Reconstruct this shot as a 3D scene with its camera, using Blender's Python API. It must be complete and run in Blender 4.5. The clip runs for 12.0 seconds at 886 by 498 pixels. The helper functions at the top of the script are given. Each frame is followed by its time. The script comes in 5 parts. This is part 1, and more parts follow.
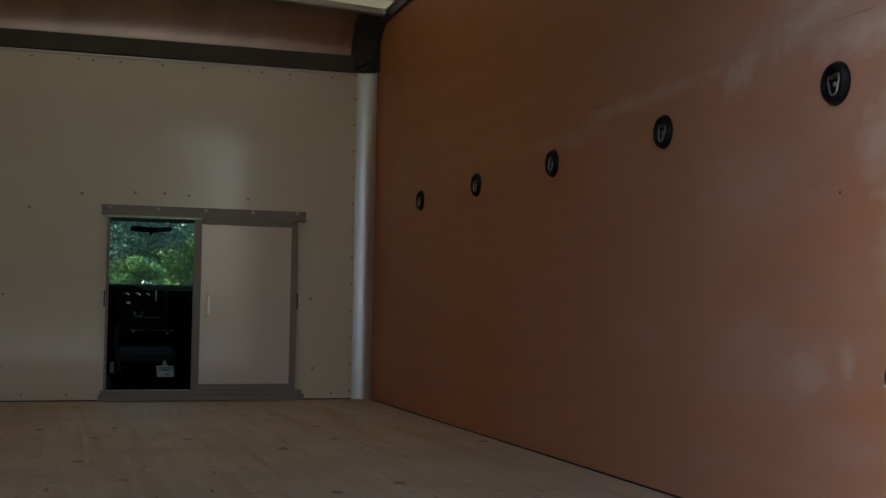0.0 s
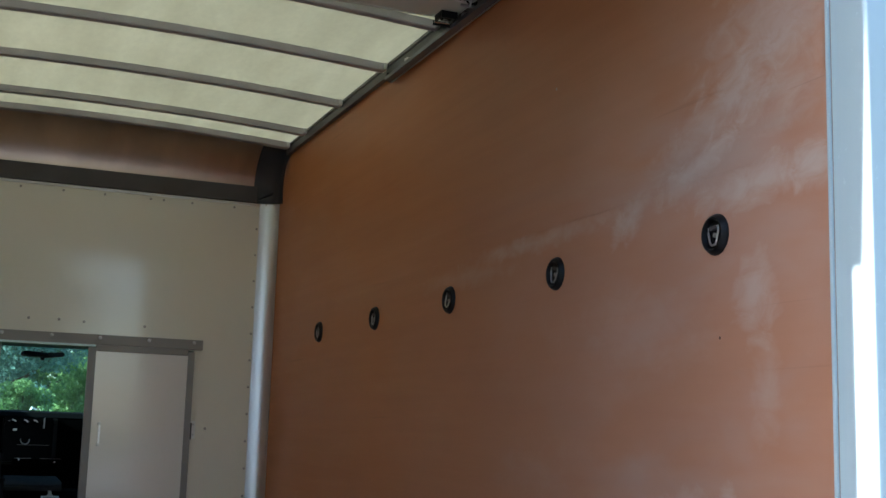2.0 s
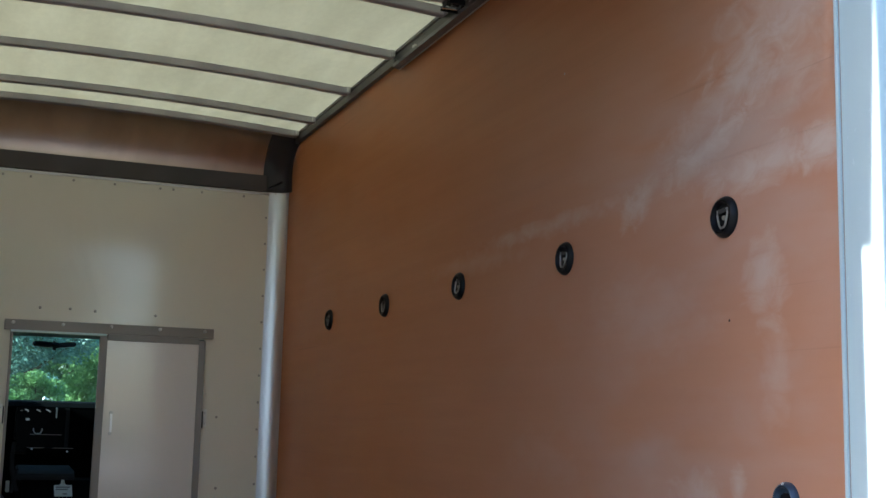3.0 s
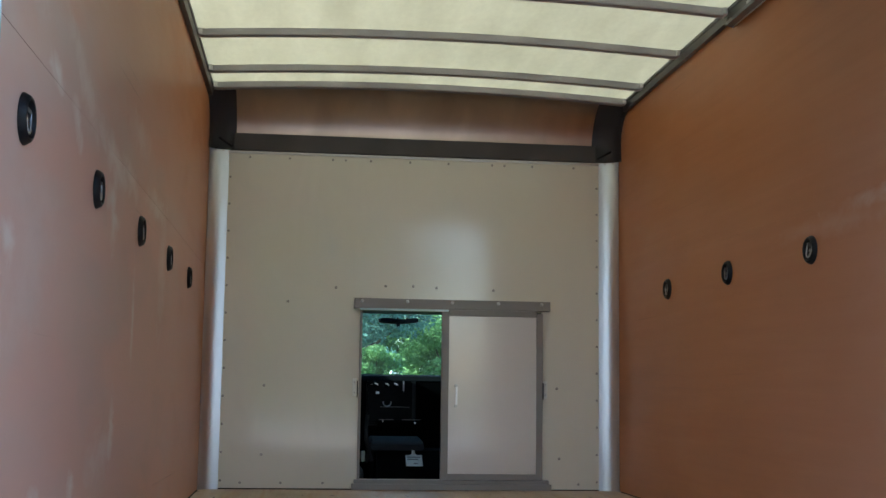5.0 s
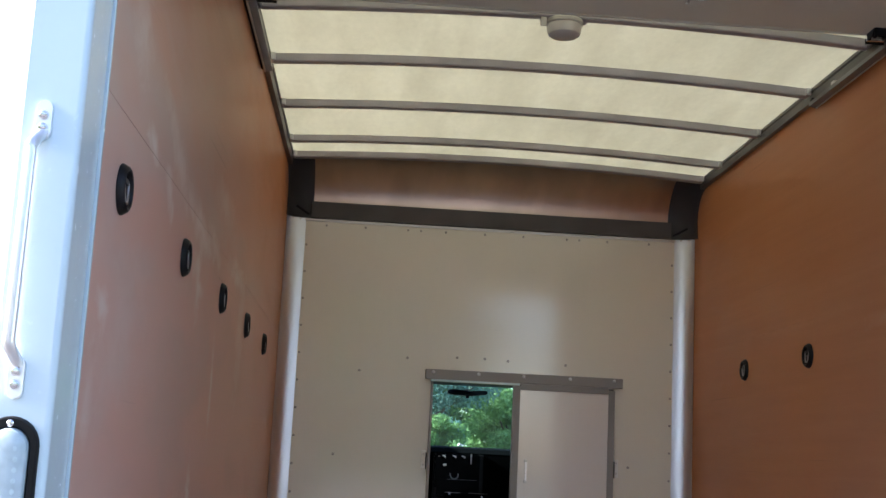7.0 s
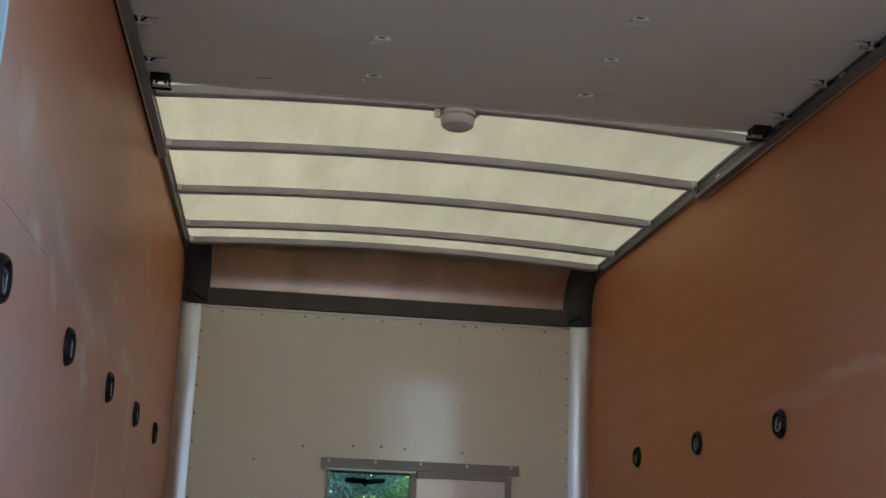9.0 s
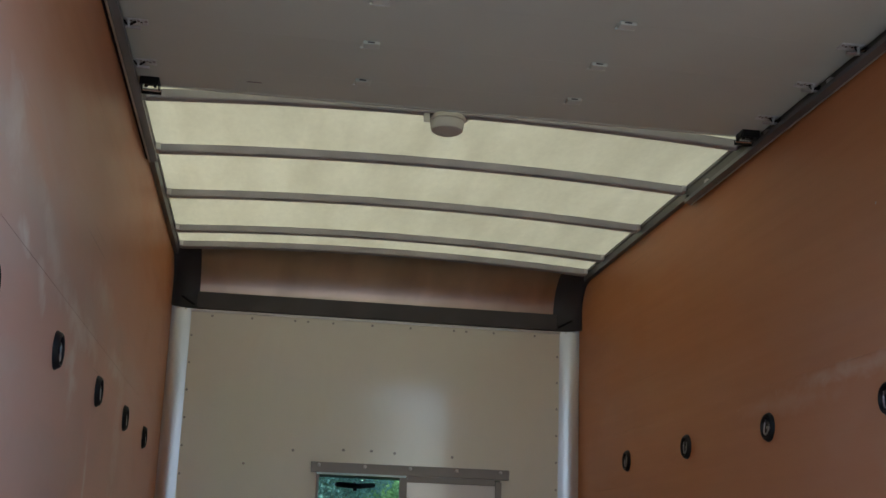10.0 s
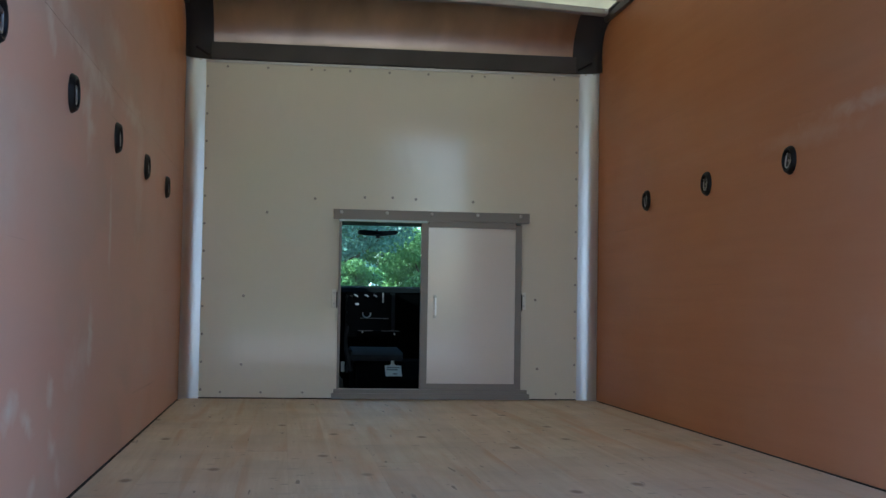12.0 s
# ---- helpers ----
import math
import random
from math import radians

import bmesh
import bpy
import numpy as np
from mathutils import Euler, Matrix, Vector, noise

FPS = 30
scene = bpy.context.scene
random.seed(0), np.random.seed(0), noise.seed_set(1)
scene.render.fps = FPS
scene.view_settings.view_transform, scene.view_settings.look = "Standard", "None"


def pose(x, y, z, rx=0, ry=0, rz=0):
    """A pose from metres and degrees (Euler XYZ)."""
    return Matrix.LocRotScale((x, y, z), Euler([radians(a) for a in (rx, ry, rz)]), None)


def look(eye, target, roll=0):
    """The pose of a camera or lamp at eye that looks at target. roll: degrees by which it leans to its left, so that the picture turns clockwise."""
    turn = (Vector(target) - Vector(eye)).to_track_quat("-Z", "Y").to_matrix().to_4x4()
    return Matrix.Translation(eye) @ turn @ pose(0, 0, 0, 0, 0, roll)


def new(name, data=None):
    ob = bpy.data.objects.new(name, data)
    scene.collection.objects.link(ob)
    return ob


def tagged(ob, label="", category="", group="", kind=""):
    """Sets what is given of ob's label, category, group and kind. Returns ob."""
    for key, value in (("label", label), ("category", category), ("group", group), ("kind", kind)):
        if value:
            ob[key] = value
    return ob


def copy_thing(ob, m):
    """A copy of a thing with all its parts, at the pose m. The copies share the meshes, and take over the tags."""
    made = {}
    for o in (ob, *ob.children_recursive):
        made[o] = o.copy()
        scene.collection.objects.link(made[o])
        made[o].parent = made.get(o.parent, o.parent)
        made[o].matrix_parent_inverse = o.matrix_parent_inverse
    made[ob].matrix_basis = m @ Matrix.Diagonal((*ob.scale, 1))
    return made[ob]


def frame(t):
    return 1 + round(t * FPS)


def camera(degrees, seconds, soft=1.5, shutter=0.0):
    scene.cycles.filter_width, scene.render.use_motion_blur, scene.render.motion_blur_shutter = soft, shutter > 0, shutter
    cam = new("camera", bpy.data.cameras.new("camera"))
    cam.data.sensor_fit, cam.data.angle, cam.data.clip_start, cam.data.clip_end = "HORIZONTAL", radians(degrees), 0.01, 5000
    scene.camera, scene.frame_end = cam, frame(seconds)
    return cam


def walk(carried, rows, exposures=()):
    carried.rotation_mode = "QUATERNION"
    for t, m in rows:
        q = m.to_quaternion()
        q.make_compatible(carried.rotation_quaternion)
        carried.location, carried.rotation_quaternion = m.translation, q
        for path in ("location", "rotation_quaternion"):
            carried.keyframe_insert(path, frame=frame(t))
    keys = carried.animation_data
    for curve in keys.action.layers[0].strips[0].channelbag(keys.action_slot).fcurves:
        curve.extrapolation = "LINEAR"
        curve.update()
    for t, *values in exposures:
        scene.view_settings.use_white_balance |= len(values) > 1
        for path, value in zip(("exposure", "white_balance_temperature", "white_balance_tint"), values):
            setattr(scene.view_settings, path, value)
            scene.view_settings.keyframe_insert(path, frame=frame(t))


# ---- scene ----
cam = camera(40.4, 12.0)
PATH = [
    (0, (-0.519, -0.355, 0.524), (0.081, 1.551, 0.621), 0.9),
    (0.5, (-0.5, -0.368, 0.528), (0.167, 1.507, 0.72), 1.2),
    (1, (-0.526, -0.391, 0.528), (0.184, 1.462, 0.778), 2.1),
    (1.5, (-0.54, -0.412, 0.532), (0.198, 1.424, 0.822), 2.1),
    (2, (-0.535, -0.427, 0.542), (0.208, 1.404, 0.854), 1.7),
    (2.5, (-0.537, -0.43, 0.534), (0.204, 1.405, 0.821), 1.7),
    (2.7, (-0.53, -0.424, 0.529), (0.205, 1.412, 0.825), 1.5),
    (4.3, (-0.596, -0.473, 0.555), (-0.019, 1.425, 0.809), 0.9),
    (4.5, (-0.608, -0.435, 0.559), (-0.129, 1.491, 0.802), 0.4),
    (5, (-0.602, -0.368, 0.541), (-0.378, 1.606, 0.775), 0.8),
    (5.5, (-0.64, -0.325, 0.551), (-0.597, 1.66, 0.794), 1.8),
    (6, (-0.668, -0.315, 0.55), (-0.745, 1.67, 0.779), 2.4),
    (6.5, (-0.668, -0.324, 0.551), (-0.695, 1.663, 0.777), 2.7),
    (7, (-0.647, -0.361, 0.56), (-0.536, 1.606, 0.903), 2.8),
    (7.5, (-0.624, -0.393, 0.567), (-0.401, 1.545, 1.01), 2.4),
    (7.7, (-0.627, -0.384, 0.569), (-0.395, 1.546, 1.036), 2.3),
    (9.3, (-0.602, -0.391, 0.572), (-0.339, 1.529, 1.065), 2.1),
    (9.5, (-0.599, -0.398, 0.569), (-0.334, 1.521, 1.067), 2.0),
    (10, (-0.604, -0.396, 0.567), (-0.331, 1.523, 1.062), 2.1),
    (10.5, (-0.601, -0.393, 0.563), (-0.331, 1.534, 1.027), 2.0),
    (11, (-0.596, -0.388, 0.546), (-0.335, 1.569, 0.868), 1.5),
    (11.5, (-0.6, -0.367, 0.527), (-0.347, 1.61, 0.693), 1.4),
    (12, (-0.6, -0.361, 0.518), (-0.339, 1.62, 0.613), 0.9),
]
EXPOSURES = [(0.0, 0.60, 7000, 16), (0.5, 0.97, 6600, 13), (1.0, 1.13, 6350, 11), (1.5, 1.36, 6150, 9), (2.5, 1.59, 6020, 11), (4.3, 1.80, 6100, 11), (5.0, 2.01, 6050, 13), (5.5, 2.10, 6000, 14),
             (6.5, 2.07, 6080, 16), (7.0, 1.99, 6350, 22), (7.5, 1.93, 6400, 25), (9.3, 1.63, 6220, 18), (10.5, 1.61, 6170, 16), (11.5, 1.74, 5880, 12), (12.0, 1.88, 5720, 12)]
walk(cam, [(t, look(*p)) for t, *p in PATH], EXPOSURES)

# ---- daylight: low sun from the kerb side of the truck, clear sky ----
SUN_ELEVATION = 28
world = bpy.data.worlds.new("daylight")
scene.world = world
world.use_nodes = True
wn = world.node_tree.nodes
sky = wn.new("ShaderNodeTexSky")
sky.sky_type = "NISHITA"
sky.sun_disc = False
sky.sun_elevation = radians(SUN_ELEVATION)
sky.sun_rotation = radians(270)
world.node_tree.links.new(sky.outputs[0], wn["Background"].inputs[0])
wn["Background"].inputs[1].default_value = 0.15
sun = new("sun", bpy.data.lights.new("sun", "SUN"))
sun.data.energy, sun.data.angle, sun.data.color = 5.0, radians(0.5), (1.0, 0.95, 0.88)
sun.matrix_world = look((-math.cos(radians(SUN_ELEVATION)), -0.021, math.sin(radians(SUN_ELEVATION))), (0, 0, 0))


# ---- materials ----
def shader(name):
    m = bpy.data.materials.new(name)
    m.use_nodes = True
    t = m.node_tree
    return m, t, t.nodes["Principled BSDF"]


def node(t, kind, **inputs):
    n = t.nodes.new("ShaderNode" + kind)
    for k, v in inputs.items():
        n.inputs[k.replace("_", " ")].default_value = v
    return n


def coords(t, stretch=(1, 1, 1), turn=(0, 0, 0)):
    c = t.nodes.new("ShaderNodeTexCoord")
    m = node(t, "Mapping", Scale=stretch, Rotation=turn)
    t.links.new(c.outputs["Object"], m.inputs["Vector"])
    return m.outputs["Vector"]


def noise_tex(t, vec, scale, detail=5, rough=0.55, warp=0.0):
    n = node(t, "TexNoise", Scale=scale, Detail=detail, Roughness=rough, Distortion=warp)
    t.links.new(vec, n.inputs["Vector"])
    return n.outputs["Fac"]


def ramp(t, fac, stops):
    r = t.nodes.new("ShaderNodeValToRGB")
    els = r.color_ramp.elements
    while len(els) < len(stops):
        els.new(0.5)
    for e, (p, c) in zip(els, stops):
        e.position = p
        e.color = (*c, 1) if len(c) == 3 else c
    t.links.new(fac, r.inputs["Fac"])
    return r.outputs["Color"]


def grey(v):
    return (v, v, v)


def mixed(t, fac, a, b, mode="MIX"):
    m = t.nodes.new("ShaderNodeMix")
    m.data_type, m.blend_type = "RGBA", mode
    for sock, val in ((m.inputs["Factor"], fac), (m.inputs["A"], a), (m.inputs["B"], b)):
        if hasattr(val, "links"):
            t.links.new(val, sock)
        elif sock.type == "RGBA":
            sock.default_value = (*val, 1)
        else:
            sock.default_value = val
    return m.outputs["Result"]


def bumped(t, p, height, strength, distance=0.002):
    b = node(t, "Bump", Strength=strength, Distance=distance)
    t.links.new(height, b.inputs["Height"])
    t.links.new(b.outputs["Normal"], p.inputs["Normal"])


def plain(name, c, rough=0.5, metal=0.0, vary=0.15, scale=5.0, fine=60.0, bump=0.1, stretch=(1, 1, 1), coat=0.0, each=0.0, spec=0.5):
    """Paint, plastic or metal with broad unevenness, fine grain and a worn gloss."""
    m, t, p = shader(name)
    v = coords(t, stretch)
    broad, grain = noise_tex(t, v, scale, 3, 0.45), noise_tex(t, v, fine, 4)
    lo, hi = [x * (1 - vary) for x in c], [min(1, x * (1 + vary)) for x in c]
    col = ramp(t, broad, [(0.3, lo), (0.7, hi)])
    col = mixed(t, vary * 0.6, col, ramp(t, grain, [(0.35, grey(0.55)), (0.65, grey(1.0))]), "MULTIPLY")
    if each:
        info = t.nodes.new("ShaderNodeObjectInfo")
        col = mixed(t, each, col, ramp(t, info.outputs["Random"], [(0, grey(0.55)), (1, grey(1.0))]), "MULTIPLY")
    t.links.new(col, p.inputs["Base Color"])
    rr = ramp(t, grain, [(0.3, grey(max(0.02, rough * 0.9))), (0.7, grey(min(1, rough * 1.1)))])
    t.links.new(rr, p.inputs["Roughness"])
    p.inputs["Metallic"].default_value = metal
    p.inputs["Specular IOR Level"].default_value = spec
    p.inputs["Coat Weight"].default_value = coat
    p.inputs["Coat Roughness"].default_value = 0.06
    if bump:
        bumped(t, p, grain, bump)
    return m


def liner_material():
    """Red-brown resin-faced plywood with hazy grey scuffs, a veil of painted-in light, long faint scratches and a wood
    figure along the truck.
    """
    m, t, p = shader("resin faced plywood")
    figure = noise_tex(t, coords(t, (4, 0.35, 9)), 2.2, 7, 0.6, 0.5)
    broad = noise_tex(t, coords(t, (1, 0.6, 0.8)), 1.1, 4)
    col = ramp(t, figure, [(0.25, (0.525, 0.212, 0.086)), (0.55, (0.560, 0.234, 0.099)), (0.8, (0.590, 0.256, 0.113))])
    col = mixed(t, 0.5, col, ramp(t, broad, [(0.3, (0.82, 0.74, 0.66)), (0.7, (1.0, 1.0, 1.0))]), "MULTIPLY")
    # scuff clouds over a veil of painted-in light: thinner forward, stronger on the left
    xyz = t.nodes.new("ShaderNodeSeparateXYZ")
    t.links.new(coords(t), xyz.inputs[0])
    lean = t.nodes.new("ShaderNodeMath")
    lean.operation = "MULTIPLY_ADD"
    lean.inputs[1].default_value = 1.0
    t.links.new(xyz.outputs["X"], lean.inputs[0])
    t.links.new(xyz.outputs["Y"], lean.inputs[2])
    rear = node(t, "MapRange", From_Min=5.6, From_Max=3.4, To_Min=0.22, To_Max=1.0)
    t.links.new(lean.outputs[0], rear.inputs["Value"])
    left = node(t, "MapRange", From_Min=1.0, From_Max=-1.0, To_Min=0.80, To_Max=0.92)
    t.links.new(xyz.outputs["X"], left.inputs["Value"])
    band = node(t, "MapRange", From_Min=1.12, From_Max=1.62)
    t.links.new(xyz.outputs["Z"], band.inputs["Value"])
    bell = ramp(t, band.outputs[0], [(0.0, grey(0)), (0.2, grey(0.8)), (0.5, grey(0.6)), (1.0, grey(0))])

    def clouds(stretch, turn, scale, stops, detail=3, warp=0.3):
        return ramp(t, noise_tex(t, coords(t, stretch, turn), scale, detail, 0.45, warp), [(q, grey(v)) for q, v in stops])

    def times(u, v):
        return mixed(t, 1.0, u, v, "MULTIPLY")
    s1 = clouds((1, 0.45, 1.0), (0.35, 0, 0), 1.7, ((0.38, 0), (0.70, 0.50)), 2)
    s2 = clouds((1, 0.40, 0.9), (-0.4, 0, 0), 5.0, ((0.48, 0), (0.68, 0.75)), 4)
    where = clouds((1, 0.7, 1.0), (0.7, 0, 0.3), 0.9, ((0.36, 0), (0.56, 1)), 1)
    s3 = times(clouds((1, 0.42, 1.0), (0.5, 0, 0.3), 4.6, ((0.48, 0), (0.64, 0.80)), 4), where)
    s5 = times(clouds((1, 0.40, 0.8), (0.25, 0, 0.1), 2.6, ((0.43, 0), (0.50, 0.42), (0.54, 0.22), (0.63, 0)), 4, 0.4), where)
    joint = times(bell, clouds((1, 0.45, 1.6), (0.22, 0, 0), 3.6, ((0.40, 0), (0.66, 0.95))))
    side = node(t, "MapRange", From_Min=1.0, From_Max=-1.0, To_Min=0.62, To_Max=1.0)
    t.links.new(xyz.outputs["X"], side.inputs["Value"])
    # fades upward, so that the wall tops' shade sits in the colour
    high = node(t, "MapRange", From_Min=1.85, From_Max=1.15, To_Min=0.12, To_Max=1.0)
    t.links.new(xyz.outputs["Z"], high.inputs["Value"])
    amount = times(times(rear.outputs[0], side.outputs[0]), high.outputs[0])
    # the veil paints light on both walls; kerb side scuff clouds keep to the rear
    light_veil = ramp(t, left.outputs[0], [(0.80, (0.690, 0.378, 0.276)), (0.92, (0.690, 0.408, 0.335))])
    col = mixed(t, times(left.outputs[0], amount), col, light_veil)
    tail = node(t, "MapRange", From_Min=3.9, From_Max=2.9, To_Min=0.22, To_Max=0.85)
    t.links.new(lean.outputs[0], tail.inputs["Value"])
    cloudy = times(amount, tail.outputs[0])
    for haze, tone in ((s1, (0.58, 0.350, 0.275)), (s2, (0.59, 0.410, 0.345)), (s3, (0.60, 0.44, 0.38)), (s5, (0.61, 0.48, 0.42))):
        col = mixed(t, times(haze, cloudy), col, tone)
    col = mixed(t, times(times(joint, rear.outputs[0]), tail.outputs[0]), col, (0.56, 0.45, 0.40))
    # separate rubbed patches: side, along the truck, height, half length, half height, slant in degrees, strength
    ragged = noise_tex(t, coords(t, (1, 0.8, 1.3)), 13.0, 4, 0.6, 0.6)
    RUBS = [(1, 2.37, 1.15, 0.11, 0.06, -30, 0.55), (1, 2.07, 1.225, 0.20, 0.045, -18, 0.55), (1, 1.80, 1.15, 0.30, 0.06, -3, 0.6), (1, 1.60, 1.15, 0.12, 0.07, 0, 0.5),
            (1, 1.83, 0.89, 0.09, 0.11, 0, 0.5), (1, 1.79, 0.66, 0.06, 0.13, 8, 0.22), (1, 2.10, 0.39, 0.12, 0.06, 0, 0.38), (1, 1.935, 0.41, 0.035, 0.06, 0, 0.5),
            (1, 2.95, 1.165, 0.60, 0.035, 0, 0.32), (1, 3.50, 1.12, 0.50, 0.05, 0, 0.16), (1, 2.35, 0.85, 0.35, 0.12, 10, 0.10), (1, 2.90, 0.45, 0.30, 0.10, 0, 0.07),
            (1, 1.95, 1.36, 0.32, 0.08, -20, 0.4), (1, 1.72, 1.50, 0.35, 0.22, -20, 0.4),
            (-1, 2.26, 1.215, 0.10, 0.035, -12, 0.9), (-1, 2.52, 1.16, 0.10, 0.05, -40, 0.9), (-1, 2.62, 1.27, 0.30, 0.06, -20, 0.5), (-1, 3.05, 1.06, 0.10, 0.05, 0, 0.7), (-1, 3.15, 1.01, 0.08, 0.03, 0, 0.7),
            (-1, 3.06, 1.18, 0.30, 0.06, -8, 0.7), (-1, 4.06, 1.19, 0.35, 0.06, 0, 0.6), (-1, 2.05, 1.40, 0.14, 0.10, -30, 0.5), (-1, 1.92, 0.81, 0.07, 0.05, 0, 0.7), (-1, 1.86, 0.62, 0.05, 0.12, 0, 0.5),
            (-1, 2.20, 0.29, 0.10, 0.045, 15, 0.95), (-1, 2.38, 0.25, 0.09, 0.03, -25, 0.8), (-1, 2.64, 0.30, 0.05, 0.045, 0, 0.95), (-1, 2.68, 0.16, 0.09, 0.035, -25, 0.85), (-1, 2.76, 0.08, 0.05, 0.05, 0, 0.6), (-1, 2.45, 0.09, 0.07, 0.03, 20, 0.7), (-1, 3.22, 0.43, 0.05, 0.12, 0, 0.75), (-1, 3.56, 0.76, 0.035, 0.20, 0, 0.7), (-1, 3.10, 1.00, 0.07, 0.09, 0, 0.6), (-1, 3.40, 1.18, 0.22, 0.05, -10, 0.6), (-1, 4.30, 1.00, 0.15, 0.30, 0, 0.4),
            (-1, 3.60, 1.36, 0.35, 0.07, 0, 0.4), (-1, 2.10, 0.80, 0.25, 0.18, 20, 0.2), (-1, 3.05, 0.36, 0.30, 0.08, 10, 0.4)]
    for sd, y, z, ry, rz, slant, much in RUBS:
        mp = node(t, "Mapping", Location=(sd * 1.15, y, z), Rotation=(radians(slant), 0, 0), Scale=(0.3, ry, rz))
        mp.vector_type = "TEXTURE"
        t.links.new(t.nodes["Texture Coordinate"].outputs["Object"], mp.inputs["Vector"])
        far = t.nodes.new("ShaderNodeVectorMath")
        far.operation = "LENGTH"
        t.links.new(mp.outputs["Vector"], far.inputs[0])
        torn = t.nodes.new("ShaderNodeMath")
        torn.operation = "MULTIPLY_ADD"
        torn.inputs[1].default_value = 1.9
        t.links.new(ragged, torn.inputs[0])
        t.links.new(far.outputs["Value"], torn.inputs[2])
        half = t.nodes.new("ShaderNodeMath")
        half.operation = "MULTIPLY"
        half.inputs[1].default_value = 0.5
        t.links.new(torn.outputs[0], half.inputs[0])
        col = mixed(t, ramp(t, half.outputs[0], [(0.50, grey(much)), (0.98, grey(0))]), col, (0.74, 0.645, 0.580))
    # a plug of filler and a stray screw hole
    for y, z, r, tone in ((1.964, 0.798, 0.0045, (0.05, 0.03, 0.02)), (2.82, 1.634, 0.006, (0.5, 0.42, 0.36))):
        mp = node(t, "Mapping", Location=(1.15, y, z), Scale=(0.3, r, r))
        mp.vector_type = "TEXTURE"
        t.links.new(t.nodes["Texture Coordinate"].outputs["Object"], mp.inputs["Vector"])
        far = t.nodes.new("ShaderNodeVectorMath")
        far.operation = "LENGTH"
        t.links.new(mp.outputs["Vector"], far.inputs[0])
        col = mixed(t, ramp(t, far.outputs["Value"], [(0.6, grey(0.9)), (1.0, grey(0))]), col, tone)
    p.inputs["Specular IOR Level"].default_value = 0.16
    # long handling scratches
    line = ramp(t, noise_tex(t, coords(t, (3, 0.30, 26), (0.12, 0, 0)), 2.0, 3, 0.4, 0.3), [(0.72, grey(0)), (0.78, grey(0.30))])
    col = mixed(t, line, col, (0.24, 0.10, 0.055))
    t.links.new(col, p.inputs["Base Color"])
    t.links.new(ramp(t, s2, [(0.0, grey(0.40)), (0.55, grey(0.46))]), p.inputs["Roughness"])
    # the thin sheets are not flat: soft waves and fine orange peel
    wave = node(t, "Bump", Strength=0.25, Distance=0.012)
    t.links.new(noise_tex(t, coords(t, (1, 0.9, 1.1), (0.3, 0, 0)), 2.0, 1, 0.3, 0.2), wave.inputs["Height"])
    peel = node(t, "Bump", Strength=0.05, Distance=0.002)
    t.links.new(noise_tex(t, coords(t, (6, 1, 6)), 40, 4), peel.inputs["Height"])
    t.links.new(wave.outputs["Normal"], peel.inputs["Normal"])
    t.links.new(peel.outputs["Normal"], p.inputs["Normal"])
    return m


